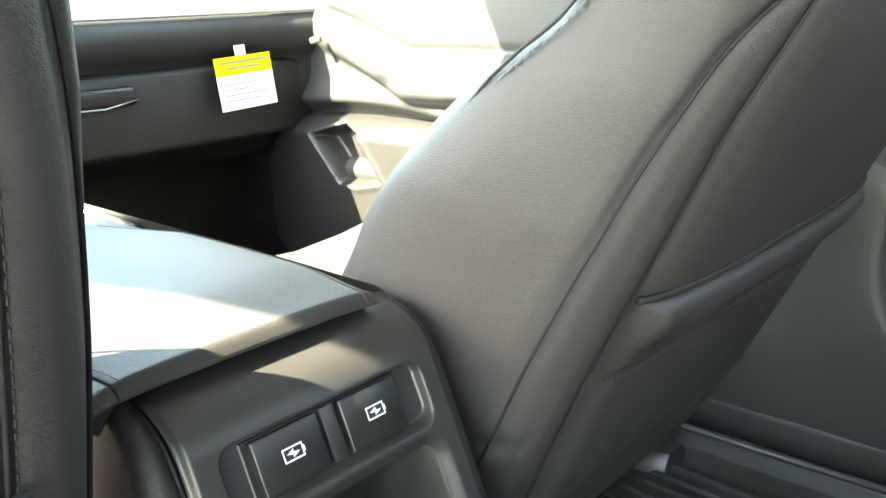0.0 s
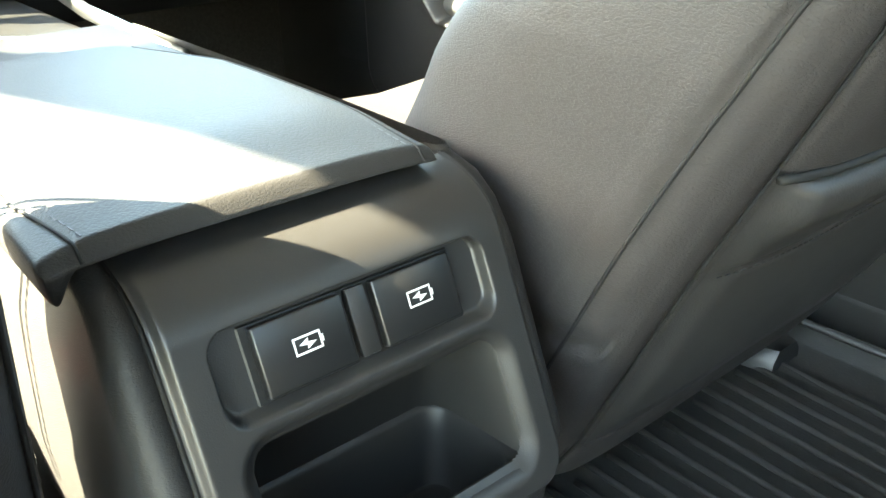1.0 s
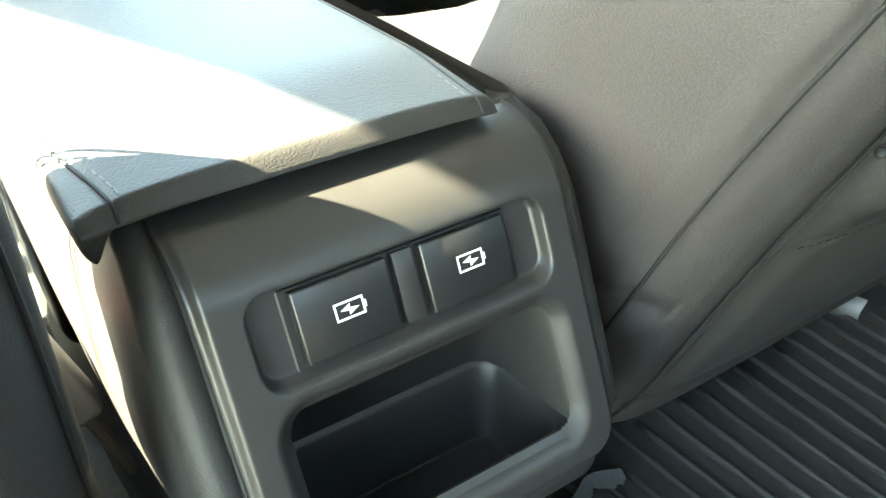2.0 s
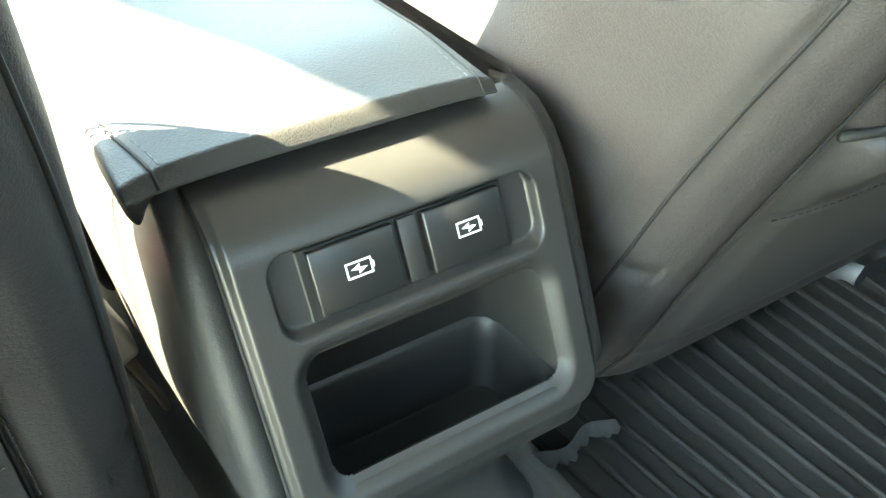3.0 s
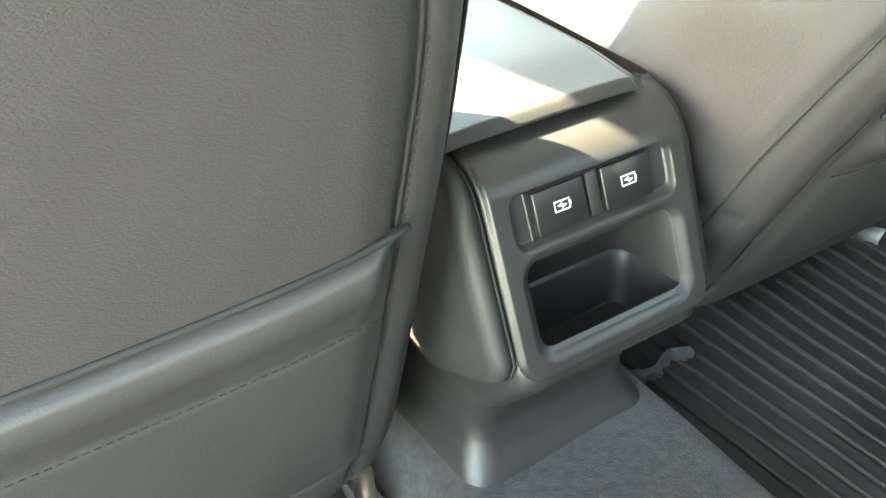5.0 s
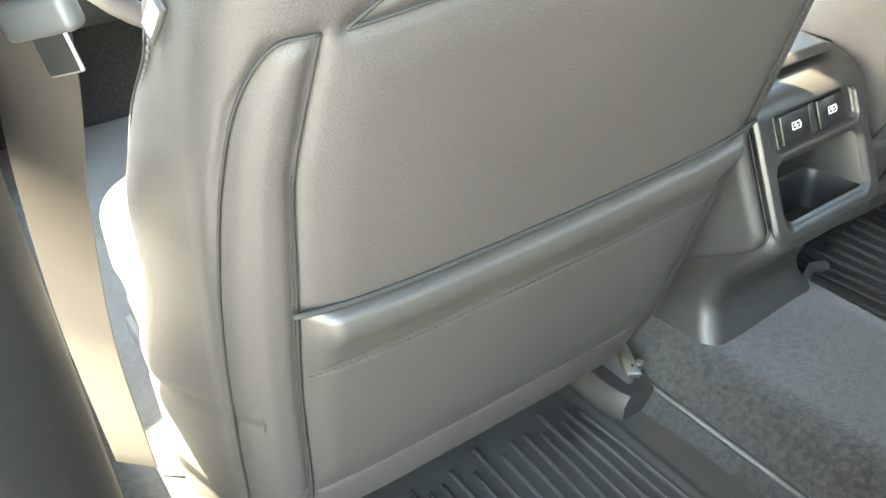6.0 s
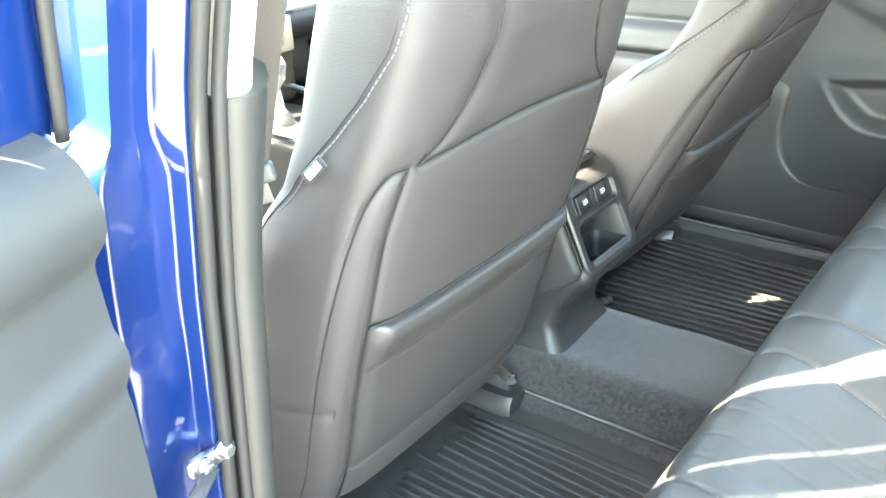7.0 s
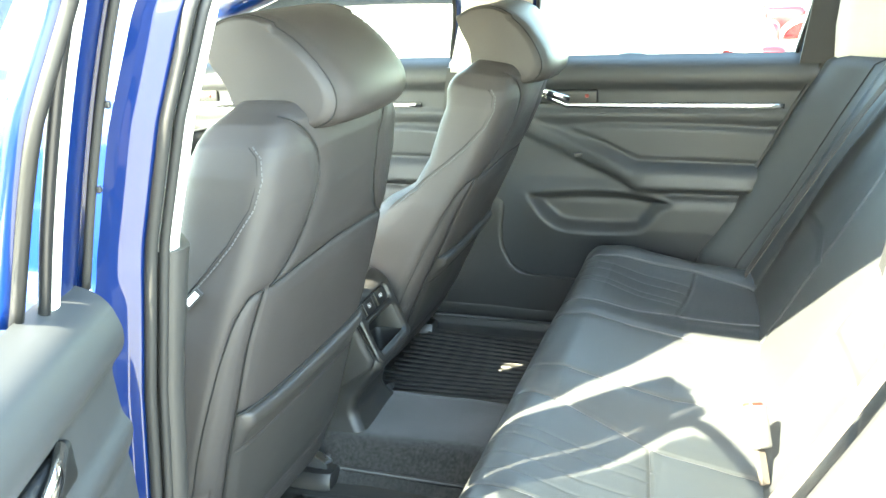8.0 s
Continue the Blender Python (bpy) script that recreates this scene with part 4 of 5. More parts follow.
# ---- doors ----
def door_panel(door, sgn, y0, y1, front):
    """Inner trim of a door: belt roll, handle band, armrest and pocket; y0 is its rear end, y1 its front end."""
    L = y1 - y0
    k = L / 0.80
    yr, zs = np.linspace(-0.86, -0.06, 190), np.linspace(0.05, 0.737, 170)
    Y, Z = np.meshgrid(yr, zs)
    X = lerp([(0.05, 0.724), (0.10, 0.716), (0.15, 0.706), (0.20, 0.694), (0.25, 0.680), (0.30, 0.670), (0.36, 0.668), (0.40, 0.678), (0.43, 0.694), (0.47, 0.700), (0.565, 0.701), (0.582, 0.692), (0.597, 0.690), (0.606, 0.698),
              (0.655, 0.700), (0.664, 0.690), (0.675, 0.684), (0.69, 0.683), (0.712, 0.690), (0.727, 0.703), (0.737, 0.735)], Z)
    # forward, the lower bulge flattens out
    X = X + (0.698 - X) * smooth01((Y + 0.20) / 0.12) * (Z < 0.56) * smooth01((Z - 0.12) / 0.1)
    scoop = [(-0.150, 0.385), (-0.165, 0.362), (-0.205, 0.318), (-0.262, 0.288), (-0.430, 0.290), (-0.470, 0.312), (-0.500, 0.350), (-0.528, 0.376), (-0.42, 0.398), (-0.30, 0.400), (-0.150, 0.385)]
    scoop = [tuple(v) for v in spline(scoop, 80)]
    P = np.stack([Y, Z], -1)
    edge = away(P, scoop)
    inside = np.zeros(Y.shape, bool)
    for (ya, za), (yb, zb) in zip(scoop[:-1], scoop[1:]):
        cross = ((za > Z) != (zb > Z)) & (Y < (yb - ya) * (Z - za) / (zb - za + 1e-9) + ya)
        inside ^= cross
    X = X + np.where(inside, 0.036 * smooth01(edge / 0.026), -0.004 * np.exp(-(edge / 0.014) ** 2) * (Z < 0.384))
    X = X + 0.014 * np.exp(-((Z - 0.397) / 0.009) ** 2) * smooth01((-0.50 - Y) / 0.03)
    arm_z = lerp([(-0.86, 0.432), (-0.44, 0.437), (-0.36, 0.478), (-0.19, 0.552), (-0.06, 0.60)], Y)
    reach = lerp([(-0.86, 0.012), (-0.78, 0.026), (-0.70, 0.036), (-0.46, 0.038), (-0.38, 0.026), (-0.30, 0.008), (-0.24, 0.0)], Y)
    X = X - reach * np.sqrt(np.clip(1 - (np.abs(Z - arm_z - 0.002) / 0.036) ** 2.6, 0, 1))
    pad = smooth01((Z - arm_z - 0.036) / 0.014) * smooth01((lerp([(-0.86, 0.556), (-0.60, 0.570), (-0.36, 0.574), (-0.26, 0.564), (-0.20, 0.545)], Y) - Z) / 0.012)
    X = X - 0.012 * pad * smooth01((-0.20 - Y) / 0.05)
    # switch ridge sloping up and forward from the armrest
    ridge = away(P, [(-0.40, 0.455), (-0.30, 0.495), (-0.19, 0.545), (-0.10, 0.588)])
    X = X - 0.010 * smooth01((0.030 - ridge) / 0.020) * (0 if (sgn < 0 and not front) else 1)
    for _ in range(5):       # soft mouldings
        P2 = np.pad(X, 1, mode="edge")
        X = (P2[:-2, 1:-1] + P2[2:, 1:-1] + P2[1:-1, :-2] + P2[1:-1, 2:] + 4 * X) / 8
    rows = np.stack([sgn * X, y1 + (Y + 0.06) * k, Z], -1)
    skin("trim_panel", rows, DOOR_VINYL, door, "black vinyl door trim with armrest and pocket", around=False)
    grow = 0.011 if (sgn < 0 and not front) else -0.05
    part("door_core", rbox((min(sgn * 0.735, sgn * 0.86), y0 - grow, 0.03), (max(sgn * 0.735, sgn * 0.86), y1 + grow, 0.722), 0.02, 3), PAINT, door, "blue painted door shell")
    # silver handle band
    hy = y0 + L * 0.80
    tube("silver_strip", [(sgn * 0.695, y0 + 0.085, 0.616), (sgn * 0.694, y0 + 0.12, 0.616), (sgn * 0.693, hy - 0.04, 0.616), (sgn * 0.690, hy - 0.005, 0.632), (sgn * 0.690, hy + 0.03, 0.651)], 0, CHROME, door, "bright silver strip under the handle", flat=(0.004, 0.0075), n=8)
    # no hollow here: a near-black block paints the recess's shade
    part("handle_cup", rbox((min(sgn * 0.689, sgn * 0.701), hy - 0.12, 0.620), (max(sgn * 0.689, sgn * 0.701), hy + 0.05, 0.656), 0.008, 3), BLACK, door, "near-black block for the shaded recess behind the door handle")
    tube("door_handle", [(sgn * 0.690, hy + 0.03, 0.655), (sgn * 0.684, hy - 0.0, 0.648), (sgn * 0.683, hy - 0.05, 0.632)], 0, CHROME, door, "chrome inner door handle", flat=(0.005, 0.010), n=10)
    part("lock_knob", rbox((min(sgn * 0.685, sgn * 0.694), hy - 0.098, 0.636), (max(sgn * 0.685, sgn * 0.694), hy - 0.088, 0.646), 0.003), RED, door, "small lock lever")
    # sweeping grip piece with the window switch
    if sgn < 0 and not front:
        return door
    sw = rbox((-0.005, -0.010, -0.004), (0.005, 0.010, 0.004), 0.002)
    sw.transform(Matrix.Translation((sgn * 0.6655, y1 - 0.235 * k, 0.496)) @ pose(0, 0, 0, -22, sgn * 70, 0))
    part("window_switch", sw, GREY, door, "small silver window switch")
    # window frame
    return door


def window_frame(door, sgn, y0, y1, name="window_frame", film=False):
    lean0, lean1 = -0.06, -0.06
    pts = [(sgn * 0.745, y0, 0.735), (sgn * 0.69, y0 + lean0 + 0.03, 0.90), (sgn * 0.62, y0 + 0.02, 1.025 if y1 > 0.5 else 0.985), (sgn * 0.615, (y0 + y1) / 2 - 0.05, 1.050), (sgn * 0.62, y1 + lean1, 1.03 if y1 < 0.5 else 0.91), (sgn * 0.69, y1 + lean1 * 0.5, 0.88 if y1 < 0.5 else 0.80), (sgn * 0.745, y1, 0.735)]
    tube(name, spline(pts, 50), 0, PAINT, door, "blue painted window frame", flat=(0.011, 0.014), n=10)
    tube("window_channel", [(p[0] * 0.982, p[1] - 0.006 * (1 if p[1] > (y0 + y1) / 2 else -1), p[2] - 0.006) for p in spline(pts, 50)], 0.0055, BLACK, door, "black window channel")
    bm = bmesh.new()
    loop = spline(pts, 24)
    bm.faces.new([bm.verts.new(p) for p in loop])
    if film:
        ob = part("window_pane", bm, CLEAR, door, "clear door glass", smooth=False)
        # added dark sheet: dims the sun on the bench, leaves a lit strip
        bm = bmesh.new()
        bm.faces.new([bm.verts.new((p[0] * 0.996, p[1] + (0.042 if p[1] < (y0 + y1) / 2 else -0.042), 0.80 + (p[2] - 0.735) * (1.0 - 0.065 / 0.30))) for p in loop])
        part("tint_film", bm, SHADE_FILM, ob, "dark film added to shade the bench, stopping short of the glass edge", smooth=False)
        return
    ob = part("window_pane", bm, SIDE_GLASS, door, "lightly tinted door glass", smooth=False)


right_rear = thing("rear_door", "closed rear door with black vinyl trim and silver strip", "car door", (0.78, -0.1, 0.05))
door_panel(right_rear, 1, -0.86, -0.06, False)
window_frame(right_rear, 1, -0.80, -0.16)
right_front = thing("front_door", "closed front passenger door with dark trim", "car door", (0.78, 0.1, 0.05))
door_panel(right_front, 1, 0.05, 1.10, True)
window_frame(right_front, 1, 0.05, 1.05)
# its lower pocket in hard black plastic, with a rounded front end and a bottle holder sunk in
BOTTLE = [(0.815, 0.343), (0.745, 0.364), (0.700, 0.350), (0.640, 0.274), (0.700, 0.262), (0.742, 0.264), (0.815, 0.343)]


def pocket_mesh():
    ny, nz = 150, 90
    Y, Z = np.meshgrid(np.linspace(0.40, 0.965, ny), np.linspace(0.08, 0.376, nz))
    d = box_dist(Y - 0.6775, Z, 0.2825, 0.085, 0.372, 0.085)
    edge = away(np.stack([Y, Z], -1), BOTTLE)
    inside = np.zeros(Y.shape, bool)
    for (ya, za), (yb, zb) in zip(BOTTLE[:-1], BOTTLE[1:]):
        inside ^= ((za > Z) != (zb > Z)) & (Y < (yb - ya) * (Z - za) / (zb - za + 1e-9) + ya)
    X = 0.652 + 0.055 * (1 - np.sqrt(np.clip(-d / 0.03, 0, 1))) + np.where(inside, 0.042 * smooth01(edge / 0.016), -0.003 * np.exp(-(edge / 0.007) ** 2))
    keep = d < 0.002
    faces = [(a, a + 1, a + ny + 1, a + ny) for a in (j * ny + i for j in range(nz - 1) for i in range(ny - 1)) if keep.flat[a] and keep.flat[a + 1] and keep.flat[a + ny] and keep.flat[a + ny + 1]]
    return mesh_of("door_pocket", np.stack([X, Y, Z], -1).reshape(-1, 3), faces, PLASTIC)


pocket = link("door_pocket", pocket_mesh(), right_front, "hard black plastic door pocket with a bottle holder")
left_front = thing("front_door", "open front driver's door swung wide out", "car door", (-0.86, 1.08, 0.05))
door_panel(left_front, -1, 0.05, 1.10, True)
window_frame(left_front, -1, 0.05, 1.05)
left_front.matrix_basis = Matrix.Translation((-0.88, 1.08, 0.05)) @ pose(0, 0, 0, 0, 0, -66)

# the rear door on the driver's side stands wide open on its front hinges
left_rear = thing("rear_door", "open blue rear door with grained dark trim", "car door", (-0.80, -0.06, 0.05))
door_panel(left_rear, -1, -0.98, -0.12, False)
window_frame(left_rear, -1, -0.92, -0.198, film=True)
SASH = spline([(-0.730, -0.099, 0.72), (-0.700, -0.117, 0.82), (-0.665, -0.136, 0.92), (-0.615, -0.161, 1.04)], 30)
for nm, dy, dx, fl, mt, lb in (("painted_sash", -0.028, 0.004, (0.006, 0.030), PAINT, "blue painted door sash"), ("sash_edge", 0.014, -0.012, (0.010, 0.012), PAINT, "blue rounded front edge of the sash"), ("sash_seal", -0.002, 0.014, (0.004, 0.0045), SEAL, "grey rubber sash seal"),
                              ("sash_strip", -0.066, 0.010, (0.004, 0.009), CREAM, "pale inner sash strip"), ("sash_channel", -0.080, 0.008, (0.005, 0.006), SOCKET, "black window channel")):
    rows = []
    for p in SASH:
        c = Vector((p[0] + dx, p[1] + dy, p[2]))
        rows.append([c + Vector((fl[0] * math.cos(a), fl[1] * math.sin(a), 0)) for a in np.linspace(0, 2 * math.pi, 12, endpoint=False)])
    skin(nm, rows, mt, left_rear, lb)
# painted flange of the window frame, turned towards the pillar
flange = []
for p in SASH:
    flange.append([Vector((p[0] + x, p[1] + y, p[2])) for x, y in ((0.012, 0.004), (0.004, 0.022), (-0.004, 0.043), (-0.006, 0.046), (-0.010, 0.045), (-0.003, 0.022), (0.005, 0.002))])
skin("sash_flange", flange, PAINT, left_rear, "blue painted front flange of the window frame", sharp=50)
for k in (9, 16):
    p = SASH[k]
    part("sash_screw", rbox((p[0] + 0.018, p[1] - 0.005, p[2] - 0.003), (p[0] + 0.022, p[1] + 0.001, p[2] + 0.003), 0.001, 1), SOCKET, left_rear, "small dark screw")
tube("door_seal", [(-0.742, -0.115, z) for z in np.linspace(0.05, 0.72, 20)], 0.008, SEAL, left_rear, "rubber door seal")
left_rear.matrix_basis = Matrix.Translation((-0.880, -0.055, 0.05)) @ pose(0, 0, 0, 0, 0, -68)

# door check strap and wiring boot between pillar and door
check = thing("door_check", "steel door check strap bolted to the pillar", "door hinge", (-0.80, -0.09, 0.385))
part("bracket", rbox((-0.824, -0.090, 0.396), (-0.781, -0.080, 0.413), 0.004, 2), STEEL, check, "bare steel bracket")
for x, z, r in ((-0.790, 0.409, 0.0095), (-0.811, 0.404, 0.0085)):
    washer = [[(x + rr * math.cos(a), y, z + rr * math.sin(a)) for a in np.linspace(0, 2 * math.pi, 20, endpoint=False)] for y, rr in ((-0.088, r), (-0.0915, r), (-0.0925, r * 0.92))]
    skin("washer", washer, STEEL, check, "steel washer", sharp=30)
    bolt = [[(x + rr * math.cos(a), y, z + rr * math.sin(a)) for a in np.linspace(0, 2 * math.pi, 6, endpoint=False)] for y, rr in ((-0.0925, r * 0.68), (-0.0975, r * 0.68), (-0.0985, r * 0.55))]
    skin("bolt_head", bolt, STEEL, check, "steel hexagon bolt head", sharp=20)
tube("strap", [(-0.808, -0.094, 0.402), (-0.836, -0.104, 0.390), (-0.885, -0.122, 0.368), (-0.96, -0.15, 0.335)], 0, STEEL_DARK, check, "black check strap", flat=(0.0075, 0.0045), n=12)
boot = thing("wiring_boot", "ribbed black rubber wiring boot to the door", "cable boot", (-0.87, -0.05, 0.38))
path = spline([(-0.834, -0.046, 0.452), (-0.856, -0.056, 0.432), (-0.880, -0.064, 0.405), (-0.900, -0.070, 0.375)], 96)
rows = []
for i, q in enumerate(path):
    d = Vector(path[min(i + 1, 95)] - path[max(i - 1, 0)]).normalized()
    a = d.cross(Vector((0, 0, 1))).normalized()
    b = d.cross(a)
    r = 0.0095 + 0.0020 * math.sin(i * 2 * math.pi / 8)
    rows.append([Vector(q) + a * (r * math.cos(t)) + b * (r * math.sin(t)) for t in np.linspace(0, 2 * math.pi, 16, endpoint=False)])
skin("ribbed_tube", rows, TYRE, boot)

# ---- rear bench ----
bench = thing("rear_bench", "black leather rear bench, partly in hard sunlight", "car seat", (0, -0.55, 0.05))
CENTRE_SEAM = [(0.112, -0.33), (0.118, -0.42), (0.120, -0.52), (0.124, -0.60), (0.112, -0.70), (0.10, -0.76)]
INNER_SEAM = [(0.205, -0.33), (0.212, -0.408), (0.230, -0.494), (0.262, -0.580), (0.273, -0.670), (0.288, -0.76)]
CROSS_SEAM = [(0.262, -0.578), (0.33, -0.587), (0.40, -0.595), (0.50, -0.603)]
OUTER_SEAM = [(0.48, -0.34), (0.488, -0.45), (0.50, -0.60), (0.47, -0.72), (0.42, -0.78)]
RIBS = [0.318, 0.346, 0.396, 0.438]


def bench_top(x, y):
    a = abs(x)
    z = lerp([(-0.80, 0.240), (-0.70, 0.243), (-0.60, 0.252), (-0.50, 0.272), (-0.42, 0.292), (-0.385, 0.297)], y)
    z += 0.020 * math.exp(-((a - 0.53) / 0.055) ** 2) * smooth01((-0.36 - y) / 0.1) - 0.010 * math.exp(-((a - 0.35) / 0.13) ** 2) * smooth01((-0.40 - y) / 0.1)
    # the middle place stands a little higher than the two hollows beside it
    z += 0.012 * smooth01((0.235 - a) / 0.10) * smooth01((-0.36 - y) / 0.06) - 0.004
    z -= 0.10 * smooth01((a - 0.53) / 0.13) ** 1.5
    return z


def bench_pts():
    rows = []
    xs = np.linspace(-0.66, 0.66, 560)
    ys = [("f", t) for t in np.linspace(0, 1, 26)] + [("t", t) for t in np.linspace(0, 1, 190)][1:]
    seams = [CENTRE_SEAM, CROSS_SEAM, OUTER_SEAM, INNER_SEAM]
    seams += [[(r, -0.345), (r, -0.592)] for r in RIBS]
    for kind, t in ys:
        row = []
        for x in xs:
            if kind == "f":
                top = bench_top(x, -0.385)
                if t < 0.5:
                    yy, z = -0.345 + 0.010 * (t / 0.5), 0.04 + (top - 0.052 - 0.04) * (t / 0.5)
                else:
                    b = (t - 0.5) / 0.5 * math.pi / 2
                    yy, z = -0.335 - 0.05 * (1 - math.cos(b)), top - 0.052 + 0.052 * math.sin(b)
            else:
                yy = -0.385 - 0.41 * t
                z = bench_top(x, yy)
            row.append((x, yy, z))
        rows.append(row)
    p = np.array(rows)
    q = np.stack([np.abs(p[..., 0]), p[..., 1]], -1)
    near = np.min([away(q, s) for s in seams], axis=0)
    rib = np.min([away(q, [(r, -0.33), (r, -0.592)]) for r in RIBS], axis=0)
    main = np.min([away(q, s) for s in (CENTRE_SEAM, CROSS_SEAM, OUTER_SEAM, INNER_SEAM)], axis=0)
    p[..., 2] -= np.where(rib <= near + 1e-9, 0.0011, 0.0028) * np.exp(-(near / 0.0034) ** 2)
    puff = 0.0016 * smooth01(main / 0.03)
    p[..., 2] += puff * (p[..., 1] < -0.36)
    return p


skin("cushion", bench_pts(), BENCH, bench, "black leather cushion with ribbed stitching", around=False)


def bench_line(line, lift=0.0):
    return [(a, b, bench_top(a, max(-0.795, min(b, -0.385))) - 0.0006 + lift) for a, b in spline(line, 60)]


for sgn in (-1, 1):
    for r in RIBS:
        stitches("stitching", bench_line([(sgn * (r + 0.002), -0.39), (sgn * (r + 0.002), -0.59)], -0.001), bench, gap=0.006, size=0.004, r=0.0006)
    for L in (CENTRE_SEAM[1:], INNER_SEAM[1:], CROSS_SEAM, [(0.486, -0.42), (0.50, -0.60), (0.47, -0.72)]):
        stitches("stitching", bench_line([(sgn * (a + 0.003), b) for a, b in L], 0.0006), bench, gap=0.006, size=0.004, r=0.0006)


def back_y(z):
    return -0.735 - 0.52 * (z - 0.24)


def backrest_pts():
    rows = []
    xs = np.linspace(-0.66, 0.66, 300)
    zs = np.linspace(0.20, 0.84, 110)
    seams = [[(0.15, 0.2), (0.16, 0.84)], [(0.47, 0.2), (0.49, 0.5), (0.47, 0.72), (0.42, 0.84)], [(0.16, 0.42), (0.48, 0.42)]]
    for z in zs:
        row = []
        for x in xs:
            a = abs(x)
            y = back_y(z) + 0.030 * math.exp(-((a - 0.55) / 0.06) ** 2) - 0.015 * math.exp(-((a - 0.32) / 0.12) ** 2)
            y -= 0.12 * smooth01((a - 0.56) / 0.10) ** 1.5
            y -= 0.08 * smooth01((z - 0.80) / 0.05) ** 2
            row.append((x, y, z))
        rows.append(row)
    p = np.array(rows)
    near = np.min([away(np.stack([np.abs(p[..., 0]), p[..., 2]], -1), s) for s in seams], axis=0)
    p[..., 1] -= 0.005 * np.exp(-(near / 0.0055) ** 2)
    return p


skin("backrest", backrest_pts(), BENCH, bench, "black leather rear backrest", around=False)
# padded side bolster that closes the gap between backrest and door
rows = []
for z in np.linspace(0.20, 0.735, 40):
    f = lerp([(0.20, -0.585), (0.257, -0.605), (0.423, -0.702), (0.603, -0.792), (0.724, -0.856), (0.735, -0.880)], z)
    rows.append([(0.702, f - 0.010, z), (0.692, f - 0.001, z), (0.678, f - 0.003, z), (0.660, f - 0.014, z), (0.640, f - 0.034, z), (0.618, f - 0.062, z), (0.596, f - 0.090, z), (0.575, f - 0.105, z), (0.560, f - 0.110, z), (0.545, f - 0.150, z)])
skin("side_bolster", rows, BENCH, bench, "black leather side bolster", around=False)
tube("bolster_seam", [(p[6][0], p[6][1] + 0.001, p[6][2]) for p in rows], 0.0016, SEAM, bench, n=6)
tube("bolster_edge", [(p[1][0], p[1][1] + 0.003, p[1][2]) for p in rows], 0.006, SEAL, bench, "black rubber edge", n=8)
for sgn in (-1, 1):
    rows = [[(sgn * 0.35 + (x), y + dy, z) for x, dy in ((-0.12, 0.0), (-0.11, 0.045), (0.0, 0.055), (0.11, 0.045), (0.12, 0.0), (0.0, -0.055))] for z, y in ((0.82, -1.085), (0.86, -1.095), (0.95, -1.12), (0.98, -1.13))]
    skin("headrest", rows, BENCH, bench, "low rear headrest")


# ---- belts and buckles ----
def strap(name, label, pts, half=0.024, mat=None):
    t = thing(name, label, "seat belt", tuple(pts[-1]))
    path = [Vector(p) for p in spline(pts, 40)]
    rows = []
    for i, q in enumerate(path):
        d = (path[min(i + 1, 39)] - path[max(i - 1, 0)]).normalized()
        s = Vector((1, 0, 0)) if name == "rear_belt" else Vector((0.75, -0.66, 0))
        s = (s - d * s.dot(d)).normalized()
        nrm = d.cross(s) * 0.0008
        rows.append([q - s * half - nrm, q + s * half - nrm, q + s * half + nrm, q - s * half + nrm])
    skin("webbing", rows, mat or BELT, t, sharp=30)
    return t


strap("rear_belt", "grey-brown woven rear belt lying on the backrest", [(0.47, back_y(0.26) + 0.035, 0.27), (0.475, back_y(0.45) + 0.036, 0.45), (0.46, back_y(0.65) + 0.03, 0.65), (0.42, back_y(0.82) + 0.01, 0.82), (0.40, back_y(0.9) - 0.02, 0.86)])
strap("rear_belt", "grey-brown woven rear belt lying on the backrest", [(-0.50, back_y(0.26) + 0.035, 0.27), (-0.49, back_y(0.45) + 0.036, 0.45), (-0.46, back_y(0.65) + 0.03, 0.65), (-0.42, back_y(0.82) + 0.01, 0.82), (-0.40, back_y(0.9) - 0.02, 0.86)])


def buckle(at, turn, label, button=None):
    t = thing("belt_buckle", label, "buckle", at)
    m = Matrix.Translation(at) @ turn
    b = rbox((-0.019, -0.012, 0.0), (0.019, 0.012, 0.062), 0.005, 3)
    b.transform(m)
    part("housing", b, GREY, t)
    b = rbox((-0.015, -0.0085, 0.0585), (0.015, 0.0085, 0.0655), 0.003, 2)
    b.transform(m)
    part("release_button", b, button or RED, t, "red release button" if button is None else "")
    b = rbox((-0.011, -0.003, -0.05), (0.011, 0.003, 0.0), 0.002, 1)
    b.transform(m)
    part("stalk", b, BELT, t, "woven buckle stalk")
    b = rbox((-0.022, -0.003, -0.012), (0.022, 0.003, 0.004), 0.002, 1)
    b.transform(m @ pose(0, 0.014, 0.03))
    part("tongue_plate", b, STEEL, t, "steel plate")


buckle((-0.305, -0.735, 0.295), pose(0, 0, 0, -26, 18, -35), "black rear buckle with a red button, standing up behind the cushion")
buckle((0.16, -0.775, 0.262), pose(0, 0, 0, 40, -20, -15), "black rear buckle tucked behind the cushion", GREY)

front_belt = strap("front_belt", "brown woven front belt hanging at the centre pillar", [(-0.662, 0.285, 0.035), (-0.666, 0.22, 0.25), (-0.663, 0.10, 0.45), (-0.656, 0.01, 0.58), (-0.648, -0.06, 0.78), (-0.60, -0.13, 1.02)], half=0.022)
b = rbox((-0.007, -0.022, -0.010), (0.007, 0.022, 0.010), 0.005, 3)
tongue_pose = Matrix.Translation((-0.650, -0.004, 0.592)) @ pose(0, 0, 0, -12, 0, 40)
b.transform(tongue_pose)
part("belt_tongue", b, GREY, front_belt, "grey plastic belt tongue")
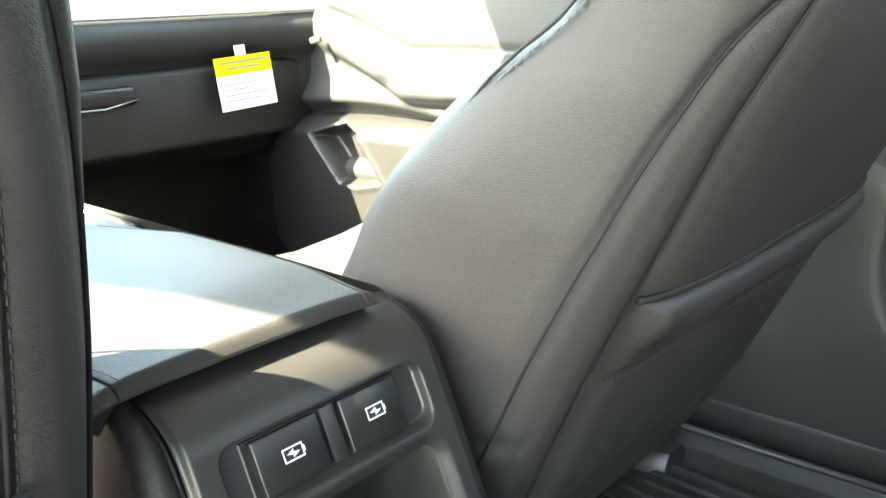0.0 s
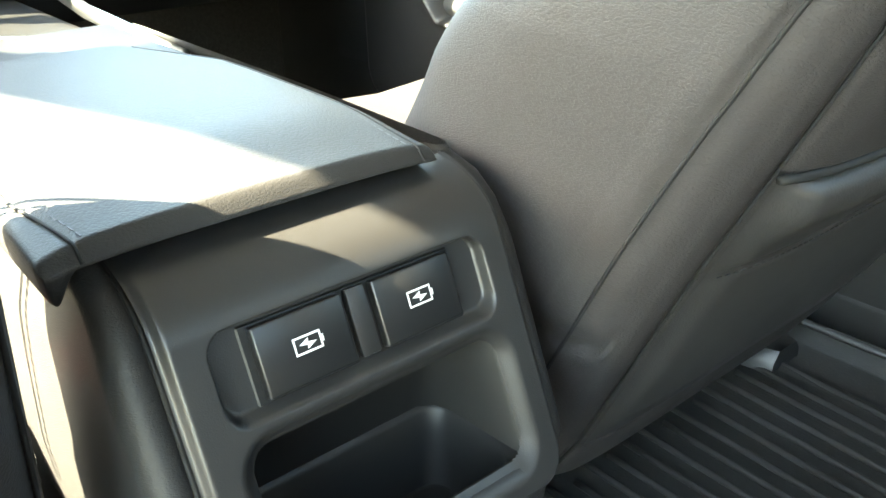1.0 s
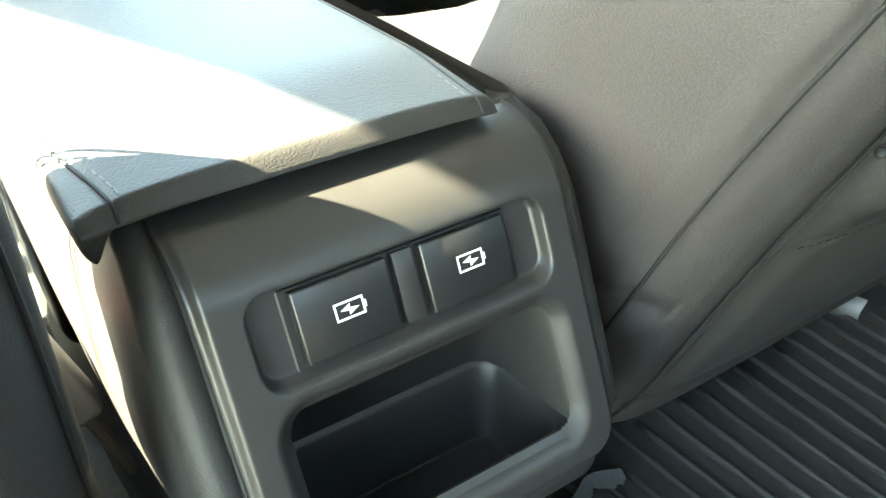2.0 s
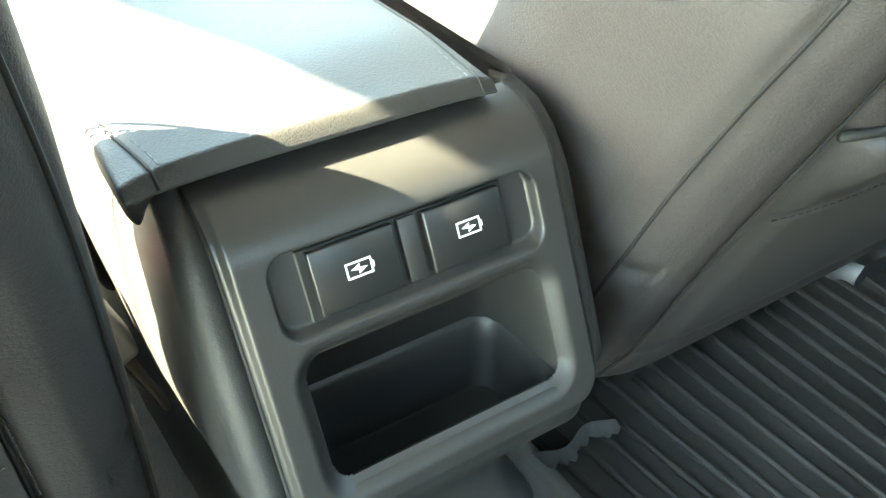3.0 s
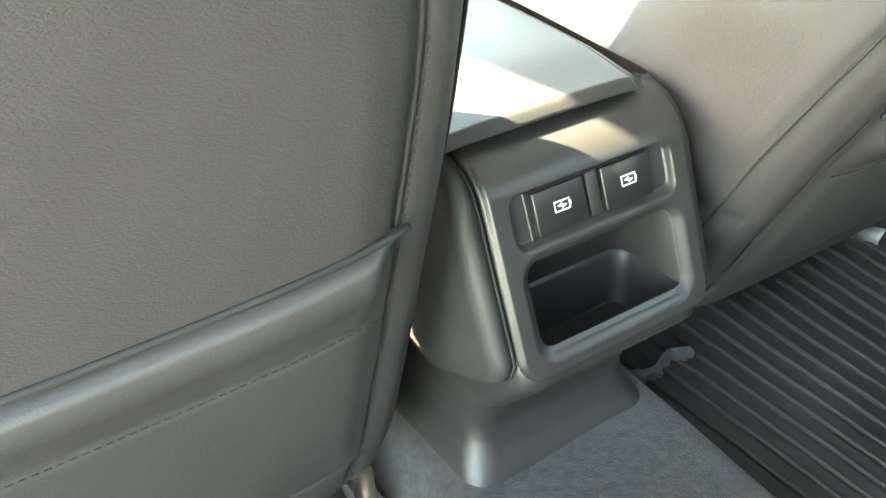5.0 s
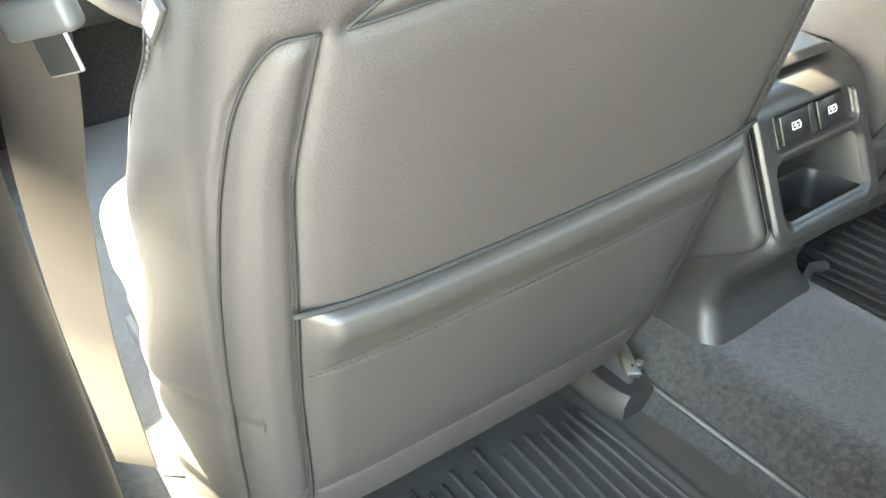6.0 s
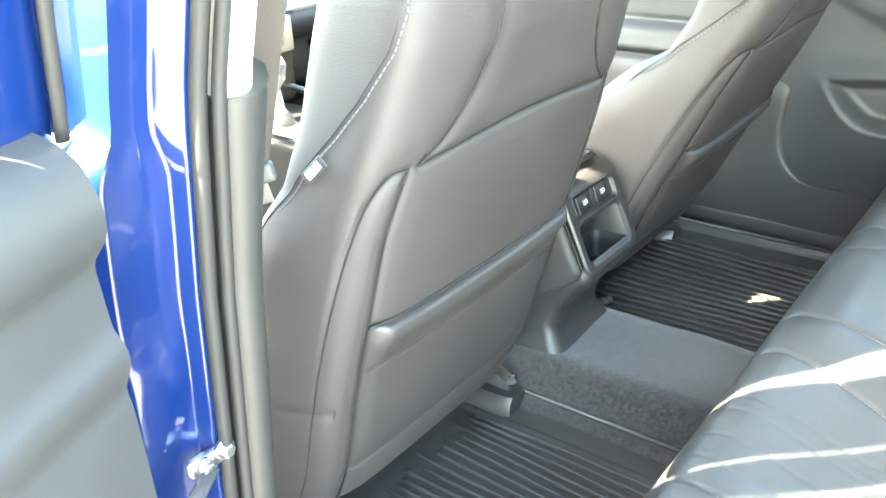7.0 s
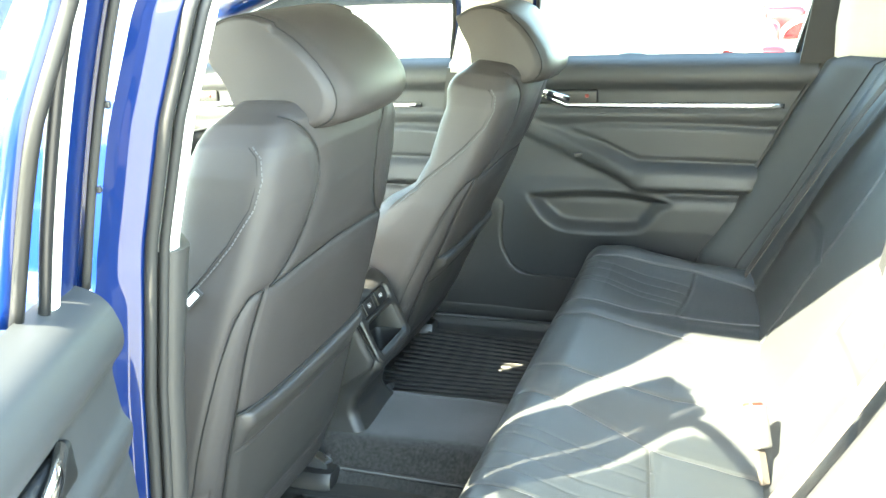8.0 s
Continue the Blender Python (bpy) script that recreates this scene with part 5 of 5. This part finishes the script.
b = rbox((-0.0015, -0.011, -0.030), (0.0015, 0.011, -0.008), 0.001, 1)
b.transform(tongue_pose)
part("tongue_blade", b, STEEL, front_belt, "steel tongue blade")

# buckle of the driver's belt beside the console
buckle((-0.118, 0.165, 0.205), pose(0, 0, 0, -18, 8, 90), "black front buckle between seat and console")


# ---- rubber floor mats ----
def mat_thing(sgn):
    x0, x1, y0, y1 = (-0.63, -0.135, -0.34, 0.20) if sgn < 0 else (0.128, 0.64, -0.34, 0.24)
    t = thing("floor_mat", "black ribbed rubber floor mat with raised edges", "floor mat", ((x0 + x1) / 2, (y0 + y1) / 2, 0.01), group="rear floor mats")
    xs, ys = np.linspace(x0, x1, 120), np.linspace(y0, y1, 130)
    rows = []
    for y in ys:
        row = []
        for x in xs:
            e = min(x - x0 if sgn < 0 else 1.0, x1 - x, y - y0, y1 - y)
            z = 0.012 + 0.022 * (1 - smooth01((e - 0.004) / 0.010)) if e < 0.02 else 0.012
            z += 0.003 * (1 - smooth01((abs(e - 0.07) - 0.003) / 0.005))
            row.append((x, y, z + 0.002 * noise.noise(Vector((x * 6, y * 6, 1)))))
        rows.append(row)
    skin("mat_sheet", rows, RUBBER, t, around=False)
    n = 21 if sgn < 0 else 19
    left = 0.085 if sgn < 0 else 0.022
    for k in range(n):
        x = x0 + left + (x1 - x0 - 0.085 - left) * k / (n - 1)
        bend = (0.010 * math.sin(k * 0.5) if sgn < 0 else 0.05 * (k / n - 0.45)) * 1.0
        cutoff = 0.10 + 0.03 * abs(math.sin(k * 1.3))
        path = [(x + bend * (u - 0.5) + 0.004 * math.sin(u * 3 + 0.3 * k), y0 + 0.08 + (y1 - y0 - 0.08 - cutoff) * u, 0.0135) for u in np.linspace(0, 1, 14)]
        tube("rib", path, 0, RUBBER, t, flat=(0.0030, 0.0042), n=6)
    edge = x1 - 0.006
    tube("raised_rim", [(edge, y0 + 0.01, 0.033), (edge, y1 - 0.05, 0.033), (edge - 0.012, y1 - 0.012, 0.033), (edge - 0.05, y1 - 0.004, 0.033)], 0.0045, RUBBER, t, n=8)
    return t


mat_thing(-1)
mat_thing(1)
# torn insulation edge beside the console foot
ins = thing("insulation_edge", "frayed grey insulation edge beside the console", "insulation", (0.15, 0.03, 0.02))
verts, faces = [], []
for i in range(24):
    x = 0.118 + 0.098 * i / 23
    y = 0.072 + 0.005 * math.sin(i * 0.45)
    torn = 0.004 + 0.008 * abs(math.sin(i * 1.7)) * abs(math.sin(i * 0.7))
    verts += [(x, y, 0.036), (x, y - torn, 0.030 + 0.003 * math.sin(i * 2.3)), (x, y - torn + 0.002, 0.022)]
for i in range(23):
    a = i * 3
    faces += [(a, a + 3, a + 4, a + 1), (a + 1, a + 4, a + 5, a + 2)]
link("frayed_sheet", mesh_of("frayed_sheet", verts, faces, FELT), ins)

# ---- outside: a white car parked alongside ----
def parked_car(x0, y0, mat, label, lamp_y):
    car = thing("parked_car", label, "car", (x0, y0, -0.32), group="cars outside")
    prof = spline([(-2.3, 0.05), (-2.35, 0.45), (-2.25, 0.72), (-1.5, 0.80), (-0.9, 1.12), (0.5, 1.14), (1.2, 0.78), (2.2, 0.62), (2.35, 0.35), (2.3, 0.0)], 60)
    rows = []
    for t in np.linspace(-1, 1, 16):
        w = 0.88 * math.sin(t * math.pi / 2)
        k = 1 - 0.12 * abs(t) ** 4
        rows.append([(x0 + w, y0 + q[0] * (1 - 0.04 * abs(t) ** 3), -0.16 + q[1] * k) for q in prof])
    skin("body", rows, mat, car, around=False)
    for y in (y0 - 1.4, y0 + 1.4):
        for x in (x0 - 0.80, x0 + 0.80):
            wheel_rows = [[(x + dx, y + r * math.cos(a), -0.01 + r * math.sin(a)) for a in np.linspace(0, 2 * math.pi, 28, endpoint=False)] for dx, r in ((-0.10, 0.25), (-0.11, 0.31), (0.11, 0.31), (0.10, 0.25))]
            skin("wheel", wheel_rows, TYRE, car, "black tyre")
    for x in (x0 - 0.72, x0 + 0.72):
        part("tail_lamp", rbox((x - 0.14, lamp_y - 0.16, 0.24), (x + 0.14, lamp_y + 0.16, 0.50), 0.05, 3), LAMP_RED, car, "red tail lamp")
    side_glass = [[(x0 - 0.80 + 0.10 * f, y0 + yy * (1 - 0.25 * f), 0.68 + 0.24 * f) for yy in (-1.1, -0.5, 0.2, 0.8)] for f in (0, 0.5, 1)]
    skin("side_window", side_glass, DARK_GLASS, car, "dark side window", around=False)
    return car


parked_car(3.95, 1.50, WHITE_PAINT, "white parked car beside the open one", -0.72)
parked_car(6.9, -3.20, STEEL_DARK, "grey parked car with red tail lamps", -0.95)
